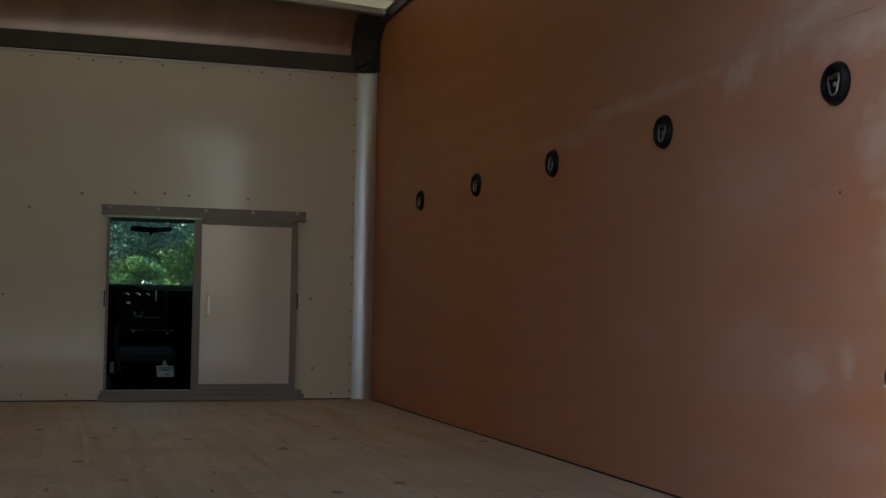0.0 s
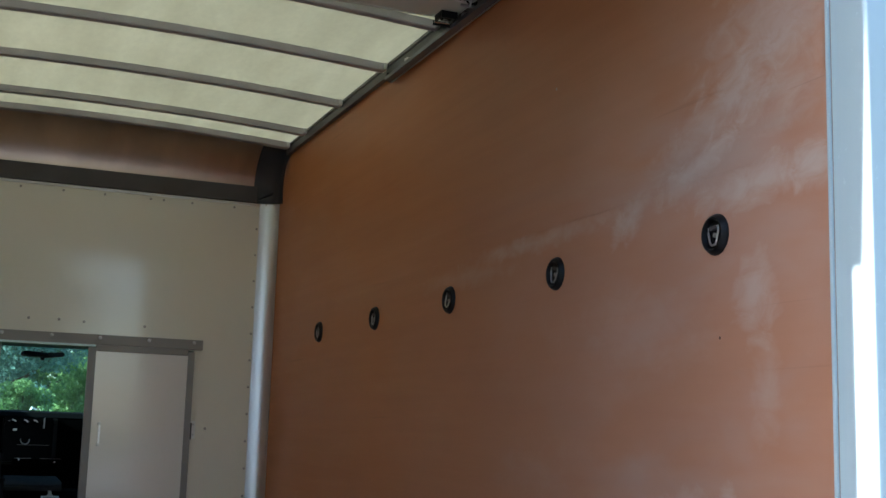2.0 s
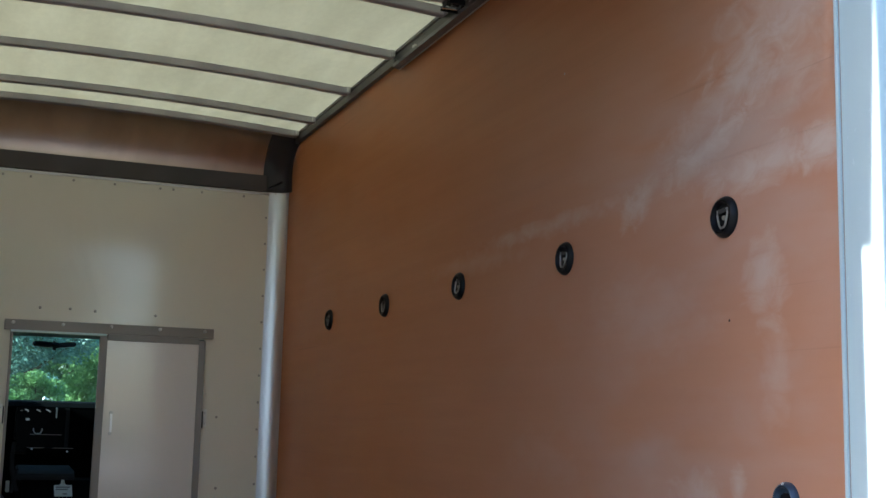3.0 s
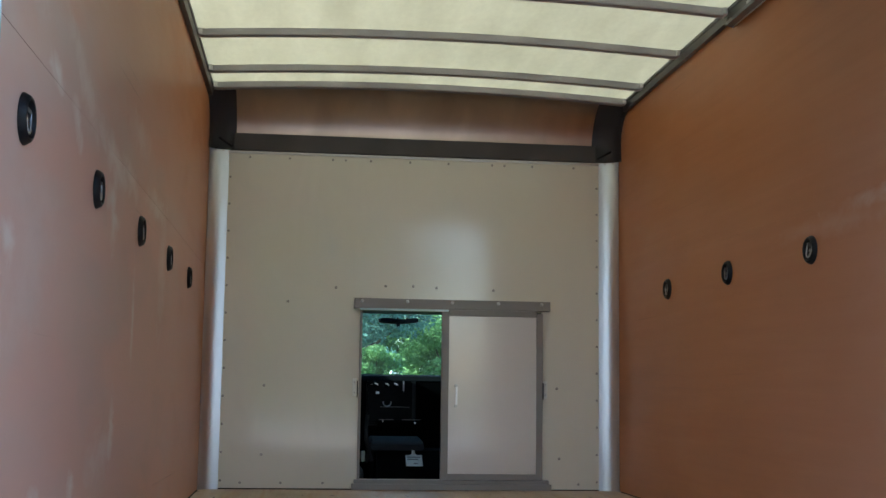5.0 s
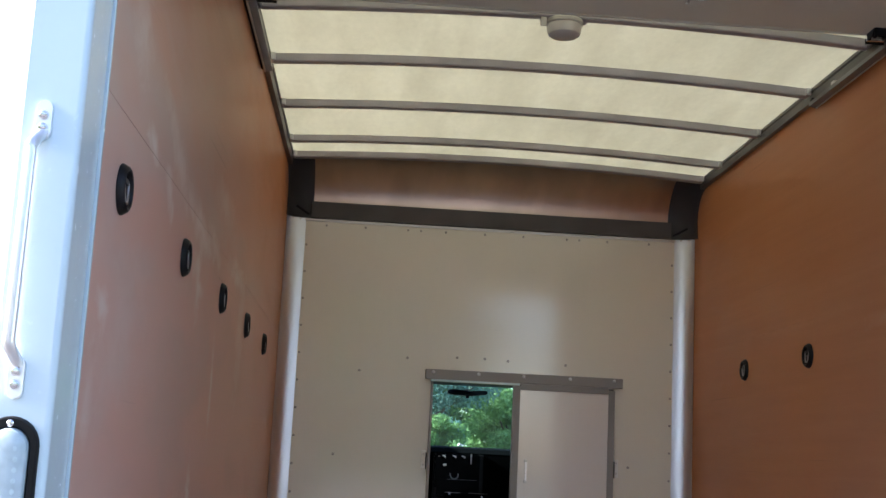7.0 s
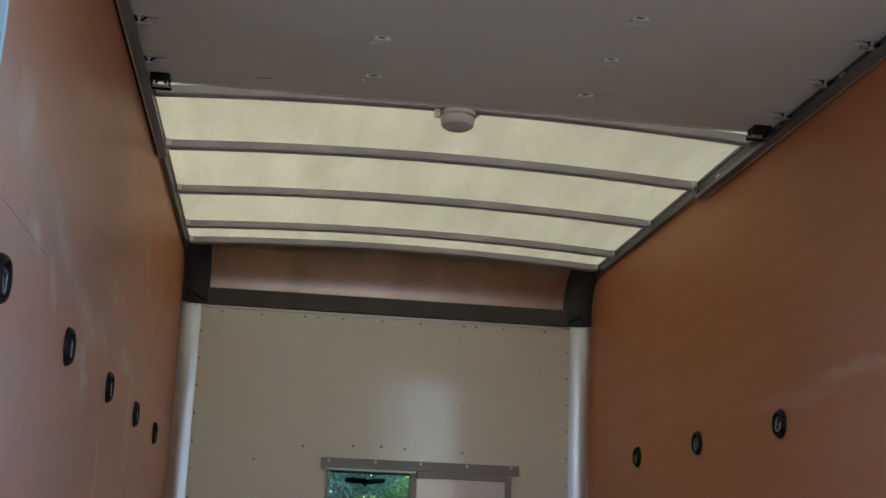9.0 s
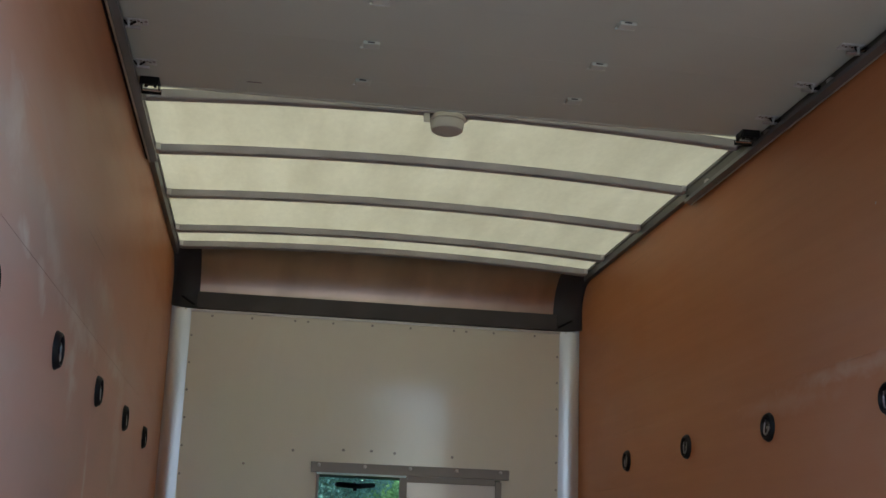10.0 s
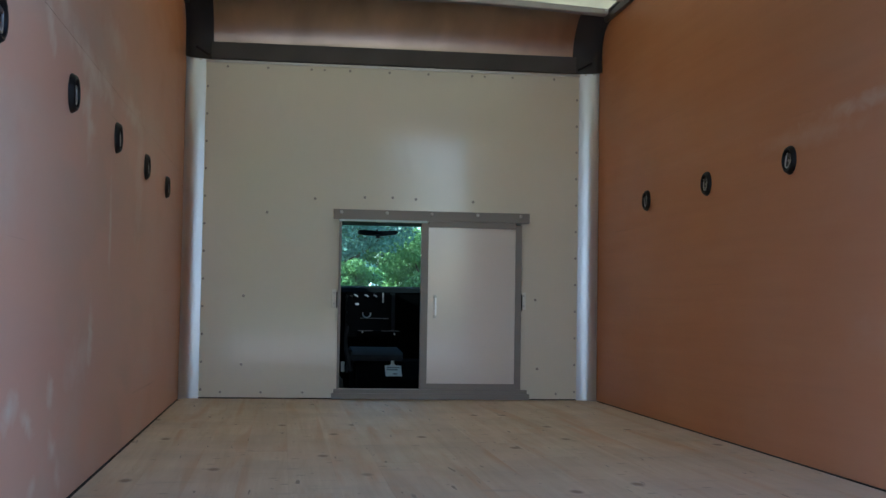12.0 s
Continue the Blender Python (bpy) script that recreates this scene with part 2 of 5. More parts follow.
def floor_material():
    """Pale softwood boards with grain, resin streaks, small knots and grey wear."""
    m, t, p = shader("worn pine boards")
    info = t.nodes.new("ShaderNodeObjectInfo")
    off = t.nodes.new("ShaderNodeVectorMath")
    off.operation = "ADD"
    shift = node(t, "CombineXYZ")
    mul = t.nodes.new("ShaderNodeMath")
    mul.operation = "MULTIPLY"
    mul.inputs[1].default_value = 37.0
    t.links.new(info.outputs["Random"], mul.inputs[0])
    t.links.new(mul.outputs[0], shift.inputs["Y"])
    c = t.nodes.new("ShaderNodeTexCoord")
    t.links.new(c.outputs["Object"], off.inputs[0])
    t.links.new(shift.outputs[0], off.inputs[1])

    def at(stretch):
        mp = node(t, "Mapping", Scale=stretch)
        t.links.new(off.outputs[0], mp.inputs["Vector"])
        return mp.outputs["Vector"]
    grain = noise_tex(t, at((9, 0.45, 5)), 2.0, 7, 0.6, 0.7)
    col = ramp(t, grain, [(0.28, (0.62, 0.485, 0.335)), (0.5, (0.71, 0.59, 0.445)), (0.75, (0.79, 0.685, 0.545))])
    fine = noise_tex(t, at((26, 0.9, 5)), 2.6, 5, 0.65, 1.2)
    col = mixed(t, 0.28, col, ramp(t, fine, [(0.32, (0.70, 0.62, 0.54)), (0.62, (1.0, 1.0, 1.0))]), "MULTIPLY")
    blush = ramp(t, noise_tex(t, coords(t, (1.5, 0.7, 1)), 2.2, 5, 0.55, 0.8), [(0.40, grey(0)), (0.66, grey(0.65))])
    col = mixed(t, blush, col, (0.68, 0.53, 0.41))
    streak = ramp(t, noise_tex(t, at((5, 0.35, 5)), 1.6, 5, 0.5, 0.9), [(0.53, grey(0)), (0.68, grey(0.65))])
    col = mixed(t, streak, col, (0.60, 0.345, 0.165))
    for size, stretch, keep, dark in ((2.4, (1.5, 0.8, 1), 0.58, 0.85), (4.2, (1.0, 1.8, 1), 0.62, 0.5), (7.5, (1.6, 0.8, 1), 0.72, 0.4)):
        vor = node(t, "TexVoronoi", Scale=size, Randomness=1.0)
        vor.voronoi_dimensions = "2D"
        t.links.new(at(stretch), vor.inputs["Vector"])
        knot = ramp(t, vor.outputs["Distance"], [(0.035, grey(dark)), (0.085, grey(0))])
        few = ramp(t, vor.outputs["Color"], [(keep, grey(0)), (keep + 0.02, grey(1))])
        col = mixed(t, mixed(t, 1.0, knot, few, "MULTIPLY"), col, (0.20, 0.115, 0.06))
    # short dark checks along the grain and grey scuffs across it
    check = ramp(t, noise_tex(t, at((30, 3.2, 5)), 1.5, 2, 0.4, 0.3), [(0.70, grey(0)), (0.745, grey(0.75))])
    col = mixed(t, check, col, (0.16, 0.10, 0.06))
    scuff = ramp(t, noise_tex(t, coords(t, (3, 9, 1), (0, 0, 0.5)), 2.2, 4, 0.55, 0.5), [(0.60, grey(0)), (0.72, grey(0.35))])
    col = mixed(t, scuff, col, (0.36, 0.30, 0.245))
    dirt = ramp(t, noise_tex(t, coords(t), 2.3, 7, 0.6), [(0.42, grey(0)), (0.75, grey(0.5))])
    col = mixed(t, dirt, col, (0.50, 0.45, 0.39))
    col = mixed(t, 0.35, col, ramp(t, info.outputs["Random"], [(0, grey(0.84)), (1, grey(1.0))]), "MULTIPLY")
    t.links.new(col, p.inputs["Base Color"])
    t.links.new(ramp(t, dirt, [(0, grey(0.5)), (0.5, grey(0.75))]), p.inputs["Roughness"])
    bumped(t, p, grain, 0.15)
    return m


def roof_material():
    """Translucent cream glass-fibre sheet with cloudy thickness."""
    m, t, p = shader("translucent glass fibre")
    t.nodes.remove(p)
    cloud = noise_tex(t, coords(t, (2.2, 0.45, 1)), 3.2, 4, 0.5, 0.4)
    fibre = noise_tex(t, coords(t, (1.6, 0.7, 1)), 24, 5, 0.7)
    col = ramp(t, cloud, [(0.3, (0.592, 0.585, 0.460)), (0.7, (0.674, 0.667, 0.534))])
    col = mixed(t, 0.25, col, ramp(t, fibre, [(0.35, grey(0.75)), (0.65, grey(1.0))]), "MULTIPLY")
    tr, df, mx = node(t, "BsdfTranslucent"), node(t, "BsdfDiffuse"), node(t, "MixShader", Fac=0.45)
    for b in (tr, df):
        t.links.new(col, b.inputs["Color"])
    t.links.new(tr.outputs[0], mx.inputs[1])
    t.links.new(df.outputs[0], mx.inputs[2])
    t.links.new(mx.outputs[0], t.nodes["Material Output"].inputs["Surface"])
    return m


def glass_material(name, tint, gloss=0.04, film=0.007):
    """Tinted glass with a faint sheen and an uneven film of road dust that scatters daylight through it."""
    m, t, p = shader(name)
    t.nodes.remove(p)
    tp, gl, mx = node(t, "BsdfTransparent", Color=(*tint, 1)), node(t, "BsdfGlossy", Roughness=0.02), node(t, "MixShader", Fac=gloss)
    dust, over = node(t, "BsdfTranslucent", Color=(0.55, 0.62, 0.60, 1)), t.nodes.new("ShaderNodeMixShader")
    t.links.new(ramp(t, noise_tex(t, coords(t), 4.0, 4), [(0.3, grey(film * 0.6)), (0.7, grey(film * 1.4))]), over.inputs["Fac"])
    t.links.new(tp.outputs[0], mx.inputs[1])
    t.links.new(gl.outputs[0], mx.inputs[2])
    t.links.new(mx.outputs[0], over.inputs[1])
    t.links.new(dust.outputs[0], over.inputs[2])
    t.links.new(over.outputs[0], t.nodes["Material Output"].inputs["Surface"])
    return m


def leaf_material(name, dark, light):
    m, t, p = shader(name)
    geo = t.nodes.new("ShaderNodeNewGeometry")
    col = ramp(t, geo.outputs["Random Per Island"], [(0.0, dark), (1.0, light)])
    clump = noise_tex(t, coords(t), 0.9, 3)
    col = mixed(t, 0.5, col, ramp(t, clump, [(0.3, grey(0.5)), (0.7, grey(1.0))]), "MULTIPLY")
    t.links.new(col, p.inputs["Base Color"])
    p.inputs["Roughness"].default_value = 0.55
    tr, mx = node(t, "BsdfTranslucent"), node(t, "MixShader", Fac=0.35)
    t.links.new(col, tr.inputs["Color"])
    t.links.new(p.outputs[0], mx.inputs[1])
    t.links.new(tr.outputs[0], mx.inputs[2])
    t.links.new(mx.outputs[0], t.nodes["Material Output"].inputs["Surface"])
    return m


def skin_material(name, c, rough):
    """Smooth painted sheet, slightly wavy, so that what it mirrors breaks into soft patches."""
    m, t, p = shader(name)
    lo, hi = [x * 0.97 for x in c], [x * 1.02 for x in c]
    col = ramp(t, noise_tex(t, coords(t, (1, 1, 0.6)), 1.3, 2, 0.4), [(0.3, lo), (0.7, hi)])
    dust = ramp(t, noise_tex(t, coords(t), 9.0, 6, 0.65), [(0.45, grey(0)), (0.85, grey(0.12))])
    t.links.new(mixed(t, dust, col, [x * 0.85 for x in c]), p.inputs["Base Color"])
    p.inputs["Roughness"].default_value = rough
    p.inputs["Specular IOR Level"].default_value = 0.5
    p.inputs["Coat Weight"].default_value = 1.0
    p.inputs["Coat Roughness"].default_value = 0.10
    p.inputs["Coat IOR"].default_value = 1.7
    bumped(t, p, noise_tex(t, coords(t, (1.7, 1, 0.8)), 2.1, 2, 0.38, 0.4), 0.6, 0.022)
    return m


def sheet_metal(name, c, rough):
    """Dull sheet metal with broad stains and an even gloss."""
    m, t, p = shader(name)
    stain = noise_tex(t, coords(t, (2.0, 1, 1)), 2.4, 3, 0.45, 0.3)
    t.links.new(ramp(t, stain, [(0.3, [x * 0.82 for x in c]), (0.7, [x * 1.12 for x in c])]), p.inputs["Base Color"])
    p.inputs["Roughness"].default_value = rough
    p.inputs["Metallic"].default_value = 1.0
    return m


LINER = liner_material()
BOARDS = floor_material()
ROOFING = roof_material()
CREAM = skin_material("cream panel paint", (0.815, 0.785, 0.690), 0.40)
LEAF_PANEL = skin_material("off white door skin", (0.80, 0.762, 0.748), 0.40)
FRAME_GREY = plain("grey mill aluminium", (0.29, 0.275, 0.265), 0.45, 0.2, vary=0.06, scale=2)
BOW_GREY = plain("galvanised steel", (0.42, 0.41, 0.425), 0.5, 0.2, vary=0.15)
DARK_BAR = plain("dark brown primer", (0.082, 0.075, 0.073), 0.55, vary=0.15)
DARK_CAST = plain("black corner casting", (0.035, 0.033, 0.034), 0.5, vary=0.2)
BRIGHT_ALU = plain("bright aluminium sheet", (0.70, 0.68, 0.66), 0.38, 1.0, vary=0.02, scale=3, bump=0.0)
CAP_SHEET = sheet_metal("dull brownish metal sheet", (0.58, 0.46, 0.36), 0.31)
# the blue of the mirrored sky is mixed into this base colour
SATIN_ALU = plain("satin aluminium with sky tint", (0.68, 0.71, 0.80), 0.34, 1.0, vary=0.03, scale=2, stretch=(1, 1, 0.3), fine=5, bump=0.0)
TRACK_STEEL = plain("smoky galvanised track", (0.17, 0.175, 0.185), 0.35, 0.6, vary=0.30, scale=7, stretch=(1, 0.2, 1))
RAIL_DARK = plain("dark steel rail", (0.13, 0.13, 0.132), 0.42, 0.5, vary=0.35, scale=9, stretch=(1, 0.25, 1))
# white paint; the blue cast of skylight is mixed into its colour
WHITE_PAINT = plain("white enamel with blue sky cast", (0.59, 0.745, 0.81), 0.25, vary=0.03, scale=2, bump=0.0, coat=0.4)
DOOR_SKIN = plain("white overhead door skin", (0.625, 0.68, 0.605), 0.4, vary=0.05, scale=2, bump=0.03)
PALE_ZINC = plain("pale zinc fitting", (0.74, 0.77, 0.76), 0.45, 0.3, vary=0.15, scale=30)
HANDLE_ALU = plain("satin aluminium handle", (0.86, 0.87, 0.88), 0.38, 1.0, vary=0.02, scale=3, bump=0.0)
ZINC = plain("zinc plated steel", (0.62, 0.62, 0.63), 0.32, 1.0, vary=0.12)
PULL_METAL = plain("bright satin metal", (0.88, 0.88, 0.90), 0.30, 1.0, vary=0.03, bump=0.0)
MIRROR_GLASS = plain("dim mirror glass", (0.10, 0.14, 0.24), 0.06, 1.0, vary=0.05, bump=0.0)
CHROME = plain("polished chrome", (0.80, 0.80, 0.81), 0.15, 1.0, vary=0.05)
BLACK_PLASTIC = plain("black moulded plastic", (0.006, 0.006, 0.008), 0.45, vary=0.25, spec=0.28)
BLACK_RUBBER = plain("black rubber", (0.008, 0.008, 0.008), 0.5, vary=0.25, spec=0.2)
# cab plastics darker than real ones; the cab's deep shade is in the colour
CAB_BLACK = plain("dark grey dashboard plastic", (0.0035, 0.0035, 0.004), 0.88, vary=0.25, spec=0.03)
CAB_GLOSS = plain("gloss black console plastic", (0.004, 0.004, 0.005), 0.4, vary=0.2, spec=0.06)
HEADLINER = plain("grey fabric roof lining", (0.30, 0.31, 0.29), 0.9, vary=0.1, fine=200)
SEAT_GREY = plain("grey seat vinyl", (0.055, 0.055, 0.058), 0.9, vary=0.2, spec=0.04)
PAPER = plain("white tag card", (0.84, 0.85, 0.82), 0.6, vary=0.04)
BLUE_STEEL = plain("blue grey zinc dish", (0.050, 0.085, 0.135), 0.40, 0.4, vary=0.15)
DIODE = plain("pale diode dome", (0.47, 0.60, 0.63), 0.28, vary=0.1, bump=0.0)
LENS = plain("clear ribbed lamp lens", (0.44, 0.555, 0.60), 0.22, vary=0.08, scale=60, fine=150, bump=0.04, coat=0.3)
LAMP_LENS = plain("frosted lamp cover", (0.52, 0.51, 0.47), 0.35, vary=0.05)
RING_STEEL = plain("dull bright steel", (0.55, 0.555, 0.56), 0.34, 0.9, vary=0.15)
SCREW = plain("dull screw steel", (0.42, 0.40, 0.37), 0.45, 0.7, vary=0.2)
GAP = plain("black joint sealant", (0.02, 0.018, 0.016), 0.8, vary=0.2)
WINDSCREEN = glass_material("green tinted windscreen", (0.60, 0.95, 0.90))


# ---- mesh helpers ----
def base_of(ob):
    p = Vector((0, 0, 0))
    while ob:
        p += ob.location
        ob = ob.parent
    return p


def part(name, bm, material, parent=None, label="", smooth=False, place=None):
    """Links a bmesh, drawn in world metres, as one mesh object under a thing or a part."""
    if parent is not None:
        bmesh.ops.translate(bm, verts=bm.verts, vec=-base_of(parent))
    bmesh.ops.recalc_face_normals(bm, faces=bm.faces)
    me = bpy.data.meshes.new(name)
    bm.to_mesh(me)
    bm.free()
    me.materials.append(material)
    if smooth:
        me.shade_smooth()
        try:
            me.set_sharp_from_angle(angle=radians(35))
        except AttributeError:
            pass
    ob = new(name, me)
    ob.parent = parent
    return tagged(ob, label)


def thing(name, at, label, category, group="", kind=""):
    ob = new(name)
    ob.location = at
    ob.empty_display_size = 0.05
    return tagged(ob, label, category, group, kind)


def struct(name, bm, material, label="", smooth=False):
    return tagged(part(name, bm, material, None, label, smooth), kind="structure")


def box(x0, x1, y0, y1, z0, z1, bevel=0.0, bm=None, seg=2):
    own = bmesh.new()
    bmesh.ops.create_cube(own, size=1)
    for v in own.verts:
        v.co = Vector(((x0 + x1) / 2 + v.co.x * (x1 - x0), (y0 + y1) / 2 + v.co.y * (y1 - y0), (z0 + z1) / 2 + v.co.z * (z1 - z0)))
    if bevel:
        bmesh.ops.bevel(own, geom=own.edges[:], offset=bevel, segments=seg, affect="EDGES", profile=0.6)
    return join(bm, own)


def join(bm, own):
    if bm is None:
        return own
    me = bpy.data.meshes.new("scrap")
    own.to_mesh(me)
    own.free()
    bm.from_mesh(me)
    bpy.data.meshes.remove(me)
    return bm


AXES = {"z": Matrix.Identity(3), "x": Matrix(((0, 0, 1), (1, 0, 0), (0, 1, 0))), "y": Matrix(((1, 0, 0), (0, 0, 1), (0, -1, 0)))}


def lathe(profile, centre, axis="z", seg=20, bm=None, flip=1, squash=(1, 1), caps=True):
    """Turns (radius, height) pairs round an axis through centre."""
    own = bmesh.new()
    rings = []
    for r, h in profile:
        if r < 1e-6:
            rings.append([own.verts.new((0, 0, h * flip))])
        else:
            rings.append([own.verts.new((r * squash[0] * math.cos(2 * math.pi * k / seg), r * squash[1] * math.sin(2 * math.pi * k / seg), h * flip)) for k in range(seg)])
    for a, b in zip(rings, rings[1:]):
        for k in range(seg):
            q = [a[k % len(a)], a[(k + 1) % len(a)], b[(k + 1) % len(b)], b[k % len(b)]]
            q = list(dict.fromkeys(q))
            if len(q) > 2:
                own.faces.new(q)
    for end in (rings[0], rings[-1]):
        if caps and len(end) > 2:
            own.faces.new(end)
    bmesh.ops.transform(own, matrix=Matrix.Translation(centre) @ AXES[axis].to_4x4(), verts=own.verts)
    return join(bm, own)


def tube(points, r, seg=10, bm=None, closed=False):
    own = bmesh.new()
    pts = [Vector(p) for p in points]
    n, rings = len(pts), []
    up = Vector((0.31, 0.17, 0.93))
    for i, p in enumerate(pts):
        d = (pts[(i + 1) % n] - pts[i - 1]) if closed else (pts[min(i + 1, n - 1)] - pts[max(i - 1, 0)])
        d.normalize()
        a = d.cross(up).normalized()
        b = d.cross(a)
        rr = r[i] if isinstance(r, (list, tuple)) else r
        rings.append([own.verts.new(p + rr * (math.cos(2 * math.pi * k / seg) * a + math.sin(2 * math.pi * k / seg) * b)) for k in range(seg)])
    for i in range(n if closed else n - 1):
        a, b = rings[i], rings[(i + 1) % n]
        for k in range(seg):
            own.faces.new((a[k], a[(k + 1) % seg], b[(k + 1) % seg], b[k]))
    if not closed:
        own.faces.new(rings[0])
        own.faces.new(rings[-1])
    return join(bm, own)


def prism(poly, axis, a, b, bm=None, bevel=0.0):
    """Extrudes a polygon along an axis from a to b; the polygon is in the two other coordinates, in order."""
    own = bmesh.new()

    def at(p, c):
        return {"x": (c, p[0], p[1]), "y": (p[0], c, p[1]), "z": (p[0], p[1], c)}[axis]
    lo, hi = [own.verts.new(at(p, a)) for p in poly], [own.verts.new(at(p, b)) for p in poly]
    own.faces.new(lo)
    own.faces.new(hi[::-1])
    for k in range(len(poly)):
        own.faces.new((lo[k], lo[k - 1], hi[k - 1], hi[k]))
    if bevel:
        bmesh.ops.bevel(own, geom=own.edges[:], offset=bevel, segments=2, affect="EDGES")
    return join(bm, own)


def strip(rows, thick=0.0, bm=None):
    """A sheet through rows of points, all rows alike in length; thick adds depth along the normals."""
    own = bmesh.new()
    vs = [[own.verts.new(p) for p in row] for row in rows]
    for a, b in zip(vs, vs[1:]):
        for k in range(len(a) - 1):
            own.faces.new((a[k], a[k + 1], b[k + 1], b[k]))
    if thick:
        bmesh.ops.recalc_face_normals(own, faces=own.faces)
        bmesh.ops.solidify(own, geom=own.faces[:], thickness=thick)
    return join(bm, own)


# ---- plan of the load box ----
HALF = 1.15            # inner half width between the plywood faces
FRONT = 6.30           # face of the bulkhead
REAR = 1.42            # rear face of the door posts
SIDE_TOP = 2.10        # top of the plywood
RAIL_Z = 2.144         # underside of the roof bows at their ends
CROWN = 0.037
BOWS = (5.978, 5.640, 5.018, 4.377, 3.768)
RINGS = (5.313, 4.475, 3.640, 2.800, 1.974)
GROUND_NEAR, GROUND_FAR = -0.85, -0.48


def crown(x):
    return CROWN * max(0.0, 1 - (x / 1.12) ** 2)


# side walls: outer skin and plywood liner
for side, nm in ((-1, "wall_left"), (1, "wall_right")):
    a, b = sorted((side * 1.172, side * 1.19))
    w = struct(nm, box(a, b, REAR + 0.06, FRONT + 0.02, -0.12, 2.147), WHITE_PAINT, "white outer skin of the load box side")
    w["category"] = "wall"
    a, b = sorted((side * HALF, side * (HALF + 0.018)))
    for z0, z1 in ((0.004, 1.1937), (1.1942 if side > 0 else 1.1950, SIDE_TOP)):
        for y0, y1 in ((1.50, 3.6449), (3.6450, 6.245)):
            part("liner_panel", box(a, b, y0, y1, z0, z1), LINER, w, "red-brown resin-faced plywood lining with pale scuffs and painted-in light")
    a, b = sorted((side * (HALF - 0.006), side * (HALF + 0.012)))
    part("floor_joint", box(a, b, 1.50, 6.20, -0.004, 0.0036), GAP, w, "black sealant joint along the floor")

# floor of long boards
floor = struct("floor", box(-1.17, 1.17, REAR, FRONT + 0.02, -0.12, -0.026), RAIL_DARK, "steel floor frame under pine boards")
floor["category"] = "floor"

# bulkhead with the pass-through opening
OPEN_X0, OPEN_X1, OPEN_Z0, OPEN_Z1 = -0.288, 0.72, 0.058, 0.985
wall = struct("wall_front", box(-1.058, OPEN_X0, FRONT, FRONT + 0.02, 0.0, 1.836), CREAM, "cream painted bulkhead with dull screws round its edge")
wall["category"] = "wall"
part("bulkhead_panel", box(OPEN_X1, 1.055, FRONT, FRONT + 0.02, 0.0, 1.836), CREAM, wall)
part("bulkhead_panel", box(OPEN_X0, OPEN_X1, FRONT, FRONT + 0.02, OPEN_Z1, 1.836), CREAM, wall)
part("bulkhead_panel", box(OPEN_X0, OPEN_X1, FRONT, FRONT + 0.02, 0.0, OPEN_Z0), CREAM, wall)
for side in (-1, 1):
    part("outer_skin", box(*sorted((side * 1.0, side * 1.19)), FRONT + 0.0205, FRONT + 0.0245, -0.12, 1.852), WHITE_PAINT, wall, "white outer front skin")
part("outer_skin", box(-1.19, 1.19, FRONT + 0.0245, FRONT + 0.034, 1.852, 2.19), WHITE_PAINT, wall, "white outer front skin")
part("top_flange", box(-1.05, 1.05, FRONT - 0.012, FRONT + 0.02, 1.838, 1.850, 0.002), BRIGHT_ALU, wall, "bright aluminium edge strip")

part("floor_joint", box(-1.046, 1.046, FRONT - 0.004, FRONT + 0.002, -0.004, 0.0062), GAP, wall, "black sealant joint along the floor")

# rounded aluminium corners
for side, nm in ((-1, "corner_left"), (1, "corner_right")):
    # a slanted strip beside the bulkhead that rolls smoothly into the side wall
    arc, px, py, k = [], 1.046, FRONT - 0.002, 0
    while px < 1.1485 and k < 40:
        arc.append((side * px, py))
        turn = min(87, 5 + 0.5 * k + 0.105 * k * k)
        px, py, k = px + 0.0055 * math.cos(radians(turn)), py - 0.0055 * math.sin(radians(turn)), k + 1
    arc.append((side * 1.1496, py - 0.002))
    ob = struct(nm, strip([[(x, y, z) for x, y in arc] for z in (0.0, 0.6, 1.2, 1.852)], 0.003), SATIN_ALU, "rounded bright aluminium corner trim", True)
    ob["category"] = "corner trim"

# roof: glass-fibre sheet, front cap, bows, rails
xs = [-1.19 + 2.38 * k / 24 for k in range(25)]
roof = struct("ceiling", strip([[(x, y, RAIL_Z + 0.007 + crown(x)) for x in xs] for y in (REAR + 0.141, 2.5, 3.5, 4.5, 5.4, 6.02)], 0.004), ROOFING, "cream translucent glass-fibre roof sheet", True)
roof["category"] = "ceiling"

CAP = []
for k in range(15):
    a = math.pi / 2 * k / 14
    CAP.append((6.02 + 0.30 * math.sin(a), 1.93 + 0.245 * math.cos(a)))
ob = struct("front_cap", strip([[(x, y, z + crown(x) * max(0, (z - 1.93) / 0.245)) for x in [-1.06 + 2.12 * k / 20 for k in range(21)]] for y, z in CAP], 0.003), CAP_SHEET, "curved bright metal sheet above the bulkhead", True)
ob["category"] = "roof front"
ob = struct("header_bar", box(-1.018, 1.022, FRONT - 0.03, FRONT + 0.02, 1.851, 1.945, 0.003), DARK_BAR, "dark brown steel header bar across the bulkhead")
ob["category"] = "header bar"

